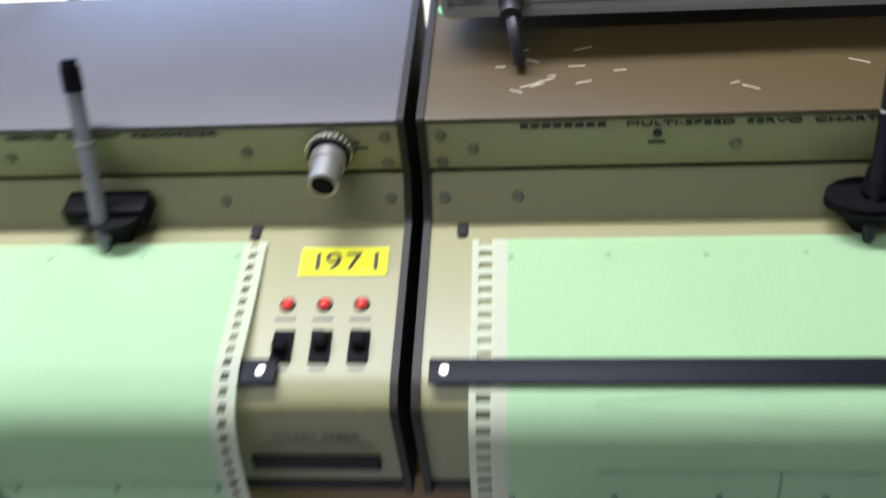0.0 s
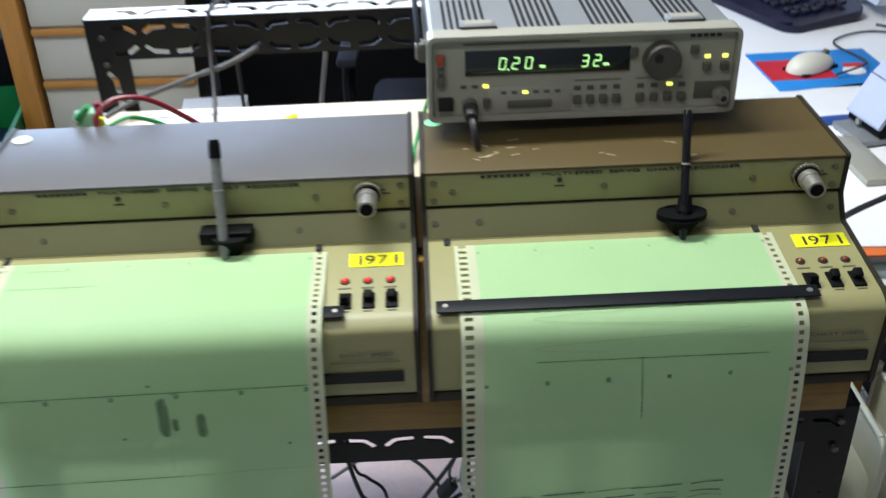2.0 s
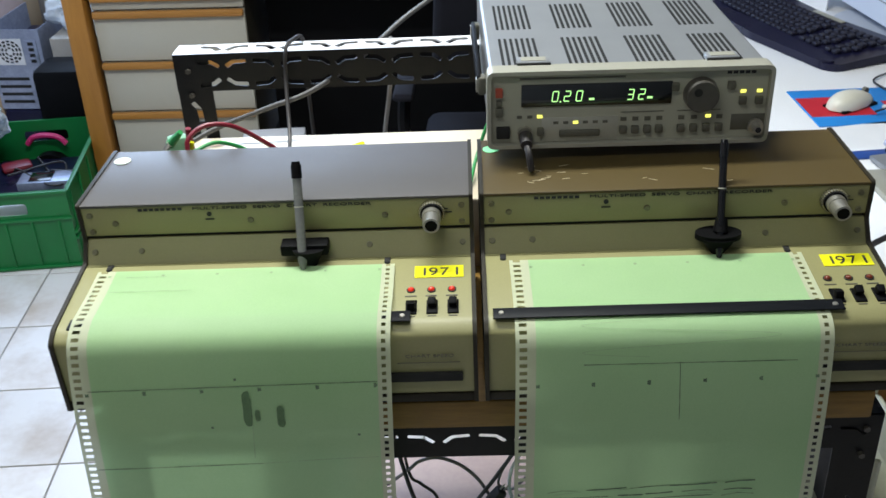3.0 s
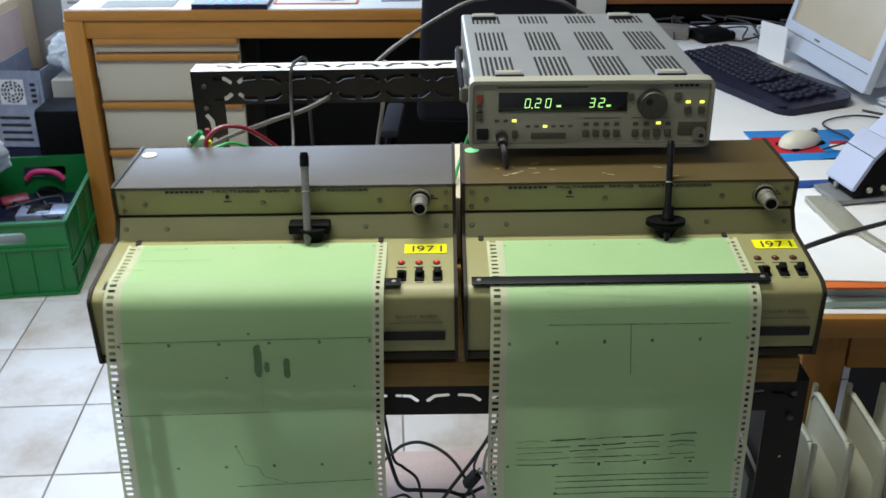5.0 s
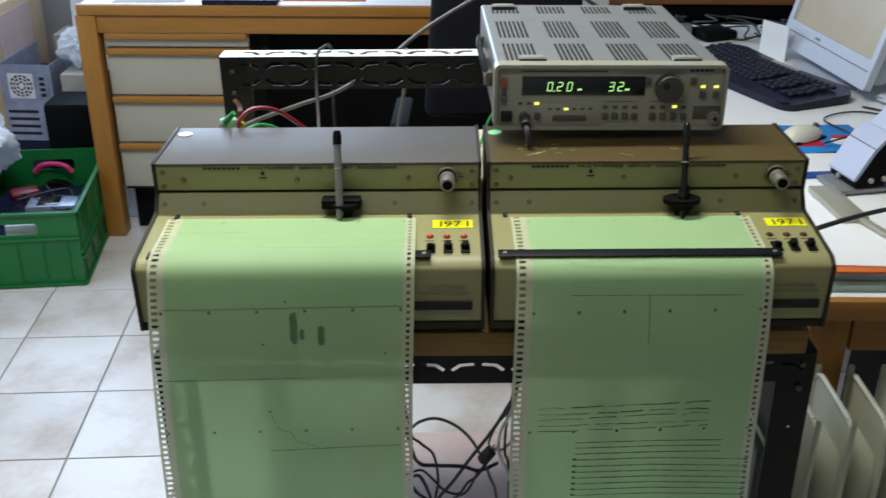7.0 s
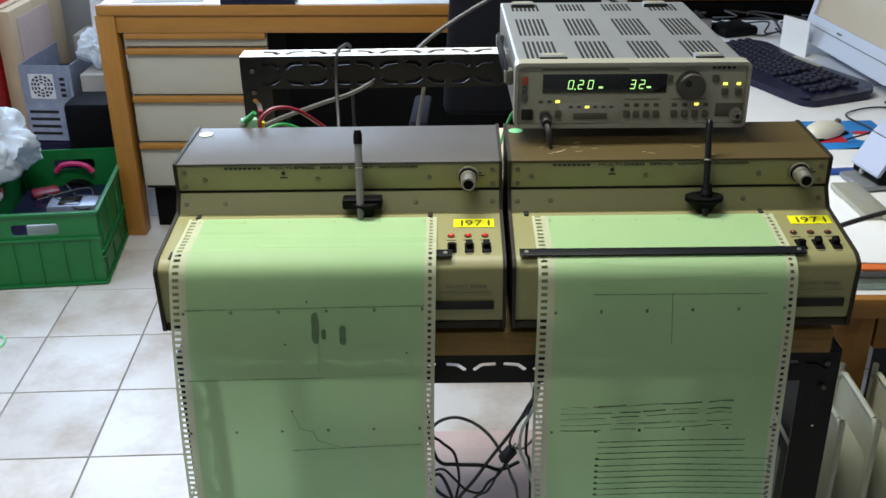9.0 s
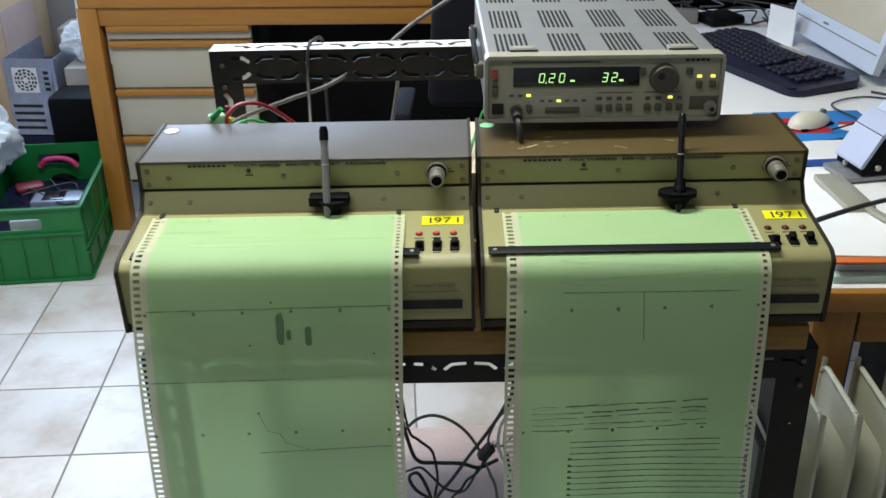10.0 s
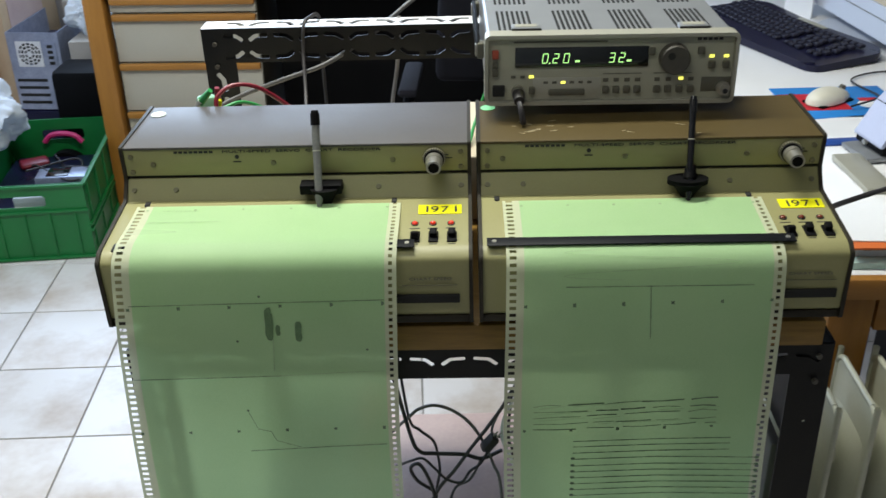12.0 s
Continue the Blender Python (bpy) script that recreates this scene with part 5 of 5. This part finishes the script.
for i, (wd, z, mm) in enumerate(((0.09, 0.20, "orange"), (0.11, 0.17, "orange"), (0.1, 0.14, "cardgrey"), (0.06, 0.12, "cardgrey"))):
    part("printed_bar", box(B(), (0, -0.002, z), (wd, 0.001, 0.012)), mm, lf)
slab("carton_stack", (-1.50, 3.315, 0.0), (0.36, 0.18, 0.538), 0, "cardgrey", "pale carton against the wall", "carton", 0.003)

ring = [(-1.475 + 0.055 * math.cos(a), 1.60 + 0.055 * math.sin(a), 0.0035) for a in [2 * math.pi * k / 12 for k in range(12)]]
solid("green_ring", tube(B(), ring + ring[:1], 0.0035), "dot", "thin pale green loop lying on the floor tiles", "loop")

# ---- the desk to the right ----
RZ = 0.82


def desk_right():
    t = thing("wooden_desk", pose(0, 0, 0), "beech desk with a white top crowded with papers", "desk", "desks")
    x0, x1, y0, y1 = 0.555, 1.75, 0.42, 2.28
    part("desktop", box(B(), ((x0 + x1) / 2, (y0 + y1) / 2, RZ - 0.008), (x1 - x0, y1 - y0, 0.016), 0.002), "white", t, "white laminate top")
    part("front_edge", box(B(), ((x0 + x1) / 2, y0 - 0.004, RZ - 0.019), (x1 - x0 + 0.01, 0.022, 0.036), 0.003), "wood", t)
    part("side_edge", box(B(), (x0 - 0.006, (y0 + y1) / 2, RZ - 0.0185), (0.018, y1 - y0 - 0.03, 0.034), 0.003), "wood", t)
    part("apron", box(B(), ((x0 + x1) / 2 + 0.02, y0 + 0.03, RZ - 0.075), (x1 - x0 - 0.12, 0.022, 0.076), 0.003), "wood", t)
    part("side_apron", box(B(), (x0 + 0.03, (y0 + y1) / 2, RZ - 0.075), (0.022, y1 - y0 - 0.16, 0.076), 0.003), "wood", t)
    for x in (x0 + 0.038, x1 - 0.04):
        for y in (y0 + 0.045, y1 - 0.05):
            part("leg", box(B(), (x, y, (RZ - 0.037) / 2), (0.07, 0.07, RZ - 0.037), 0.005), "woodv", t)


desk_right()
for i, (mm, a, b, h_, r_, lab) in enumerate((("palegreen", 0.34, 0.27, 0.012, 2, "pale green papers"), ("paperw", 0.32, 0.25, 0.016, -2, "pile of white papers"), ("cardgrey", 0.31, 0.25, 0.006, 3, "buff folder"), ("orange", 0.348, 0.282, 0.004, 0, "orange folder"), ("paperw", 0.335, 0.26, 0.003, -3, "loose white sheets"))):
    zz = RZ + sum((0.012, 0.016, 0.006, 0.004, 0.003)[:i])
    slab("paper_sheaf", (0.745 + 0.008 * (i % 2) - (0.125 if mm == "orange" else 0), 0.575, zz), (0.10 if mm == "orange" else a, b, h_), r_, mm, lab + " stacked on the desk's corner", "papers", 0.001, "papers on the desk")
slab("paper_sheet", (0.76, 0.76, RZ), (0.36, 0.26, 0.038), 6, "paperw", "stack of white sheets on the desk", "papers", 0.002, "papers on the desk")
slab("blue_folder", (0.695, 0.848, RZ + 0.038), (0.11, 0.03, 0.004), 6, "bluefile", "narrow blue folder on the desk", "folder", 0.001)
slab("paper_sheet", (0.80, 0.97, RZ), (0.30, 0.21, 0.003), 12, "paperw", "white sheet on the desk", "papers", 0, "papers on the desk")


def big_stapler():
    t = thing("heavy_stapler", pose(0.718, 0.787, RZ + 0.041, 0, 0, 12), "large black stapler with a pale blue-grey raised arm", "stapler")
    side = lambda a, b, u: (a, u, b)
    part("base", box(B(), (0.03, 0.0, 0.005), (0.11, 0.085, 0.009), 0.002), "silver", t, "grey steel base plate")
    part("paper_table", box(B(), (-0.047, -0.095, 0.006), (0.05, 0.15, 0.011), 0.002, pose(0, 0, 0, 0, 0, -8)), "bezel", t, "bright steel paper table")
    part("stop_rail", box(B(), (0, -0.055, 0.006), (0.014, 0.12, 0.008), 0.002, pose(-0.060, -0.14, 0, 0, 0, 6)), "bezel", t, "bright guide rail")
    part("rail_clip", box(B(), (0, -0.11, 0.012), (0.022, 0.012, 0.022), 0.004, pose(-0.060, -0.14, 0, 0, 0, 6)), "silver", t)
    head = rounded([(0.002, 0.012), (0.002, 0.027), (0.032, 0.079), (0.06, 0.108), (0.09, 0.105), (0.076, 0.083), (0.073, 0.024), (0.058, 0.012)], 0.004, 3)
    part("head", prism(B(), head, -0.041, 0.041, side), "black", t, "black stapling head")
    arm = rounded([(0.05, 0.09), (0.108, 0.158), (0.262, 0.304), (0.278, 0.284), (0.115, 0.132), (0.076, 0.083)], 0.004, 3)
    part("arm", prism(B(), arm, -0.026, 0.026, side), "black", t, "black pressing arm")
    hood = rounded([(-0.003, 0.026), (-0.002, 0.031), (0.029, 0.086), (0.058, 0.116), (0.062, 0.112), (0.034, 0.081), (0.003, 0.026)], 0.0015, 2)
    part("hood", prism(B(), hood, -0.043, 0.043, side), "punch", t, "pale blue-grey sheet hood")
    cover = rounded([(0.058, 0.116), (0.105, 0.165), (0.260, 0.312), (0.264, 0.307), (0.110, 0.159), (0.062, 0.112)], 0.0015, 2)
    part("cover", prism(B(), cover, -0.028, 0.028, side), "punch", t, "pale blue-grey sheet cover")
    part("cover_seam", box(B(), (0.0305, 0, 0.0875), (0.0018, 0.0865, 0.0012)), "slot", t)
    part("foot_block", box(B(), (0.045, 0, 0.016), (0.05, 0.07, 0.014), 0.002), "black", t)
    for a, b in ((0.032, 0.026), (0.06, 0.028)):
        part("rivet", rod(B(), (a, -0.043, b), (a, -0.0465, b), 0.006, 0.005, seg=14), "chrome", t)
    part("rivet", rod(B(), (0.002, 0.01, 0.02), (-0.003, 0.01, 0.02), 0.006, 0.005, seg=14), "chrome", t)


big_stapler()
solid("black_cable", tube(B(), [(0.392, 0.20, 1.02), (0.43, 0.235, 1.01), (0.50, 0.332, 0.98), (0.588, 0.395, 0.973), (0.70, 0.48, 0.955), (0.84, 0.60, 0.925), (1.0, 0.70, 0.90), (1.12, 0.74, 0.824)], 0.0038), "cabledark", "black cable running over the desk's papers", "cable")

mp = thing("mouse_mat", pose(0.80, 1.165, RZ, 0, 0, 3), "blue mouse mat with a red field", "mouse mat")
part("mat", box(B(), (0, 0, 0.0015), (0.245, 0.19, 0.003), 0.001), "blue", mp)
part("red_field", box(B(), (-0.055, 0.0, 0.0032), (0.13, 0.10, 0.0008)), "redpad", mp)
part("white_print", rod(B(), (0.055, -0.02, 0.003), (0.055, -0.02, 0.0037), 0.022, seg=20), "paperw", mp)
part("red_print", box(B(), (0.065, 0.008, 0.0035), (0.04, 0.02, 0.0008)), "redpad", mp)
ms = thing("computer_mouse", pose(0.775, 1.165, RZ + 0.003, 0, 0, -58), "ivory computer mouse on its mat", "mouse")
bm = B()
bmesh.ops.create_uvsphere(bm, u_segments=24, v_segments=16, radius=1)
for v in bm.verts:
    v.co = Vector((v.co.x * 0.031 * (1 - 0.12 * v.co.y), v.co.y * 0.06, max(-0.02, v.co.z) * 0.029 * (1 - 0.25 * v.co.y) + 0.004))
part("shell", bm, "mouse", ms)
part("underside", box(B(), (0, 0, 0.003), (0.056, 0.10, 0.006), 0.003), "black", ms)
part("wheel", rod(B(), (-0.004, 0.04, 0.024), (0.004, 0.04, 0.024), 0.007), "button", ms)
solid("mouse_cable", tube(B(), [(0.805, 1.11, RZ + 0.012), (0.86, 1.13, RZ + 0.02), (0.89, 1.19, RZ + 0.008), (0.87, 1.30, RZ + 0.006), (0.98, 1.36, RZ + 0.004), (1.1, 1.28, RZ + 0.004)], 0.0022), "cabledark", "thin dark mouse cable", "cable")


def keyboard():
    t = thing("keyboard", pose(0.815, 1.655, RZ, 3, 0, -70) @ Matrix.Diagonal((1.09, 1.12, 1.0, 1.0)), "black wavy computer keyboard with a wrist rest", "keyboard")
    bm = B()
    o = rounded([(-0.25, -0.085), (-0.23, -0.105), (0.0, -0.12), (0.23, -0.105), (0.25, -0.085), (0.245, 0.075), (0.2, 0.10), (0.0, 0.085), (-0.2, 0.10), (-0.245, 0.075)], 0.02, 4)
    prism(bm, o, 0.004, 0.022, lambda a, b, u: (a, b, u))
    part("body", bm, "navy", t)
    bm = B()
    prism(bm, rounded([(-0.24, -0.085), (-0.22, -0.108), (0.0, -0.123), (0.22, -0.108), (0.24, -0.085), (0.15, -0.07), (0.0, -0.066), (-0.15, -0.07)], 0.012, 4), 0.008, 0.027, lambda a, b, u: (a, b, u))
    part("wrist_rest", bm, "navy", t, "glossy wrist rest")
    part("media_strip", box(B(), (0.0, 0.078, 0.0235), (0.10, 0.012, 0.003), 0.001), "bezel", t, "silver button strip")
    key = mesh_of("key", box(B(), (0, 0, 0.005), (0.0158, 0.0158, 0.009), 0.0022, seg=1), "key")
    for r in range(6):
        for c in range(22):
            if c in (15, 19) and r != 5:
                continue
            x = -0.222 + c * 0.0198 + 0.004 * (r % 3)
            ob = new("key", key)
            ob.parent, ob.matrix_basis = t, pose(min(x, 0.226), -0.052 + r * 0.0205 - 0.010 * (1 - (x / 0.23) ** 2) + 0.005, 0.0215 + 0.0006 * r)


keyboard()


def monitor():
    t = thing("flat_monitor", pose(0.977, 1.672, RZ, 0, 0, -83), "silver-grey flat monitor showing a plain beige screen", "monitor")
    tilt = pose(0, 0, 0.035, -14, 0, 0)
    w_, h_ = 0.49, 0.38
    hole = [(-w_ / 2 + 0.022, 0.075), (w_ / 2 - 0.022, 0.075), (w_ / 2 - 0.022, h_ - 0.02), (-w_ / 2 + 0.022, h_ - 0.02)]
    part("bezel", plate(B(), rounded([(-w_ / 2, 0), (w_ / 2, 0), (w_ / 2, h_), (-w_ / 2, h_)], 0.008, 3), [hole], 0.02, lambda a, b, u: (a, u, b)), "monitor", t, m=tilt)
    part("screen", box(B(), (0, 0.012, (h_ + 0.055) / 2), (w_ - 0.04, 0.006, h_ - 0.09)), "screen", t, "lit beige screen", tilt)
    part("back_shell", box(B(), (0, 0.045, h_ / 2), (w_ - 0.03, 0.055, h_ - 0.03), 0.02), "monitor", t, m=tilt)
    part("panel_line", box(B(), (0, -0.0006, 0.046), (w_ - 0.03, 0.0016, 0.0022)), "button", t, m=tilt)
    part("name_mark", box(B(), (-0.05, -0.0008, 0.058), (0.026, 0.0016, 0.005)), "button", t, m=tilt)
    part("neck", box(B(), (0, 0.075, 0.09), (0.10, 0.04, 0.18), 0.01), "monitor", t)
    bm = B()
    rod(bm, (0, 0.05, 0.0), (0, 0.05, 0.014), 0.125, 0.115, 40)
    part("foot", bm, "monitor", t, "round grey foot")


monitor()
slab("white_note", (0.915, 1.87, RZ), (0.10, 0.004, 0.10), -62, "paperw", "white note leaning against the monitor", "note", 0)
slab("grey_gadget", (0.66, 2.12, RZ), (0.15, 0.05, 0.04), -12, "cable", "grey gadget among the leads behind the keyboard", "gadget", 0.006)
slab("red_marker", (0.58, 2.10, RZ), (0.03, 0.03, 0.03), 0, "red", "small red marker lying on the desk", "marker", 0.006)
slab("black_gadget", (0.80, 2.10, RZ), (0.12, 0.10, 0.03), 20, "black", "black mouse-like gadget behind the keyboard", "gadget", 0.012)
rc = random.Random(5)
for i in range(8):
    p = Vector((0.62 + 0.05 * i, 2.10 + 0.02 * (i % 3), RZ + 0.004))
    pts_ = [p + Vector((0.06 * j + rc.uniform(-0.05, 0.05), rc.uniform(-0.08, 0.12), rc.uniform(0, 0.05))) for j in range(5)]
    solid("desk_lead", tube(B(), pts_, 0.0028), "cabledark", "black lead tangled behind the keyboard", "cable", "leads on the desk")
solid("black_lead", tube(B(), [(1.0, 1.40, RZ + 0.004), (1.08, 1.33, RZ + 0.004), (1.12, 1.25, RZ + 0.012), (1.25, 1.2, RZ + 0.004)], 0.0028), "cabledark", "black lead beside the mat", "cable")
crumple("clear_bag", (1.13, 1.38, RZ), (0.07, 0.11, 0.022), 11.3, "flat clear plastic bag on the desk")

# ---- the brown desk at the far side ----
bd = thing("brown_desk", pose(0, 0, 0), "red-brown wooden desk at the far wall", "desk", "desks")
part("desktop", box(B(), (1.35, 3.15, 0.765), (1.55, 0.5, 0.03), 0.003), "brown", bd)
# apron and back are black: the shadow below this desktop as colour
part("apron", box(B(), (1.35, 2.93, 0.72), (1.5, 0.02, 0.06), 0.002), "black", bd, "apron coloured black for the shade under the desktop")
for x in (0.61, 2.09):
    part("side", box(B(), (x, 3.15, 0.375), (0.03, 0.46, 0.75), 0.002), "brown", bd)
part("back", box(B(), (1.35, 3.3, 0.37), (1.45, 0.015, 0.7)), "black", bd, "black sheet for the shade under the desk")
pr = thing("beige_printer", pose(1.2, 3.1, 0.78, 0, 0, 4), "beige device on the brown desk", "device")
part("body", box(B(), (0, 0, 0.09), (0.24, 0.26, 0.18), 0.012), "bezel", pr)
part("foot_strip", box(B(), (0, -0.13, 0.012), (0.2, 0.008, 0.012), 0.002), "button", pr)
# added black block that keeps the space under the far desk dark
slab("black_computer", (0.95, 2.75, 0.0), (0.5, 0.3, 0.62), 0, "black", "black block for the shade under the far desk", "computer", 0.008)
slab("white_carton", (0.50, 2.95, 0.0), (0.19, 0.16, 0.90), 4, "paperw", "tall white carton by the far desk", "carton", 0.003)
bo = thing("small_bottle", pose(0.43, 2.86, 0.78), "small clear bottle with a dark cap", "bottle")
part("body", rod(B(), (0, 0, 0), (0, 0, 0.10), 0.022, 0.02), "pc", bo)
part("cap", rod(B(), (0, 0, 0.10), (0, 0, 0.125), 0.012), "black", bo)
slab("black_cupboard", (0.43, 2.85, 0.0), (0.07, 0.1, 0.78), 0, "black", "narrow black stand by the far desk", "stand", 0.004)

# ---- the oil radiator ----


def radiator():
    t = thing("oil_radiator", pose(0.4185, 0.338, 0.0), "cream finned oil radiator beside the stand", "radiator")
    D, top = 0.0795, 0.683
    flat = [(-D, 0.10), (D, 0.10), (D, top), (-D, top)]
    bm = prism(B(), rounded(flat, 0.028, 6), -0.0022, 0.0022, lambda a, b, u: (u, a, b))
    edge = rounded([(-D, 0.10), (D, 0.10), (D, top), (-D, top)], 0.028, 6)
    rim = tube(B(), [(0.0, a, b) for a, b in edge + edge[:1]], 0.0048, 8, 2)
    # the pressed oil channel swells out of the sheet and dies away into it
    ch = B()
    for side in (-1, 1):
        rows = []
        for u in range(13):
            a = -1 + u / 6
            row = []
            for v in range(21):
                b = -1 + v / 10
                fa, fb = max(0.0, 1 - abs(a) ** 3.0), max(0.0, 1 - abs(b) ** 9)
                row.append(ch.verts.new((side * (0.0005 + 0.0185 * fa * fb), a * (D - 0.013), 0.365 + b * 0.256)))
            rows.append(row)
        for p, q in zip(rows, rows[1:]):
            for i in range(20):
                ch.faces.new((p[i], p[i + 1], q[i + 1], q[i])[::side])
    fm, rm, cm = mesh_of("fin", bm, "radiator"), mesh_of("rim", rim, "radiator", smooth=60), mesh_of("oil_channel", ch, "radiator", smooth=60)
    for i in range(13):
        f = new("fin", fm)
        f.parent, f.matrix_basis = t, pose(i * 0.0545, 0, 0)
        for name, me in (("rim", rm), ("oil_channel", cm)):
            c = new(name, me)
            c.parent = f
    part("lower_pipe", rod(B(), (0, 0, 0.16), (0.654, 0, 0.16), 0.018), "radiator", t)
    part("upper_pipe", rod(B(), (0, 0, 0.55), (0.654, 0, 0.55), 0.018), "radiator", t)
    for x in (0.05, 0.57):
        ax = part("foot_bar", box(B(), (x, 0, 0.085), (0.03, 0.24, 0.03), 0.005), "black", t)
        for y in (-0.1, 0.1):
            part("castor", rod(B(), (x - 0.01, y, 0.035), (x + 0.01, y, 0.035), 0.035), "black", ax)


radiator()
slab("blue_bag", (0.83, 1.0, 0.0), (0.07, 0.16, 0.66), 10, "bluefile", "dark blue object under the desk", "bag", 0.04)
slab("dark_cabinet", (1.25, 1.0, 0.0), (0.4, 0.6, 0.66), 0, "black", "dark cabinet under the desk", "cabinet", 0.006)
slab("grey_board", (0.386, 0.28, 0.0), (0.014, 0.36, 0.757), 0, "greyboard", "pale board leaning inside the stand", "board", 0.003)
slab("white_box", (-0.62, 2.22, 0.0), (0.2, 0.2, 0.32), 5, "paperw", "white carton with a blue label behind the stand", "carton", 0.003)
slab("blue_label", (-0.40, 2.2, 0.0), (0.1, 0.1, 0.3), 5, "bluefile", "blue plastic bottle box behind the stand", "box", 0.01)

# ---- floor tiles ----
TX, TY = 0.290, 0.302
tm = mesh_of("tile", box(B(), (0, 0, -0.002), (TX - 0.005, TY - 0.005, 0.004), 0.0008, seg=1), "tile")
fl = bpy.data.objects["floor"]
GRID = pose(-0.999, 1.361, 0, 0, 0, 3.1)
for i in range(-7, 15):
    for j in range(-14, 9):
        m = GRID @ pose((i + 0.5) * TX, (j + 0.5) * TY, 0.0)
        if X0 - 0.1 < m.translation.x < X1 + 0.1 and Y0 - 0.1 < m.translation.y < Y1 + 0.1:
            ob = new("tile", tm)
            ob.parent, ob.matrix_basis = fl, m
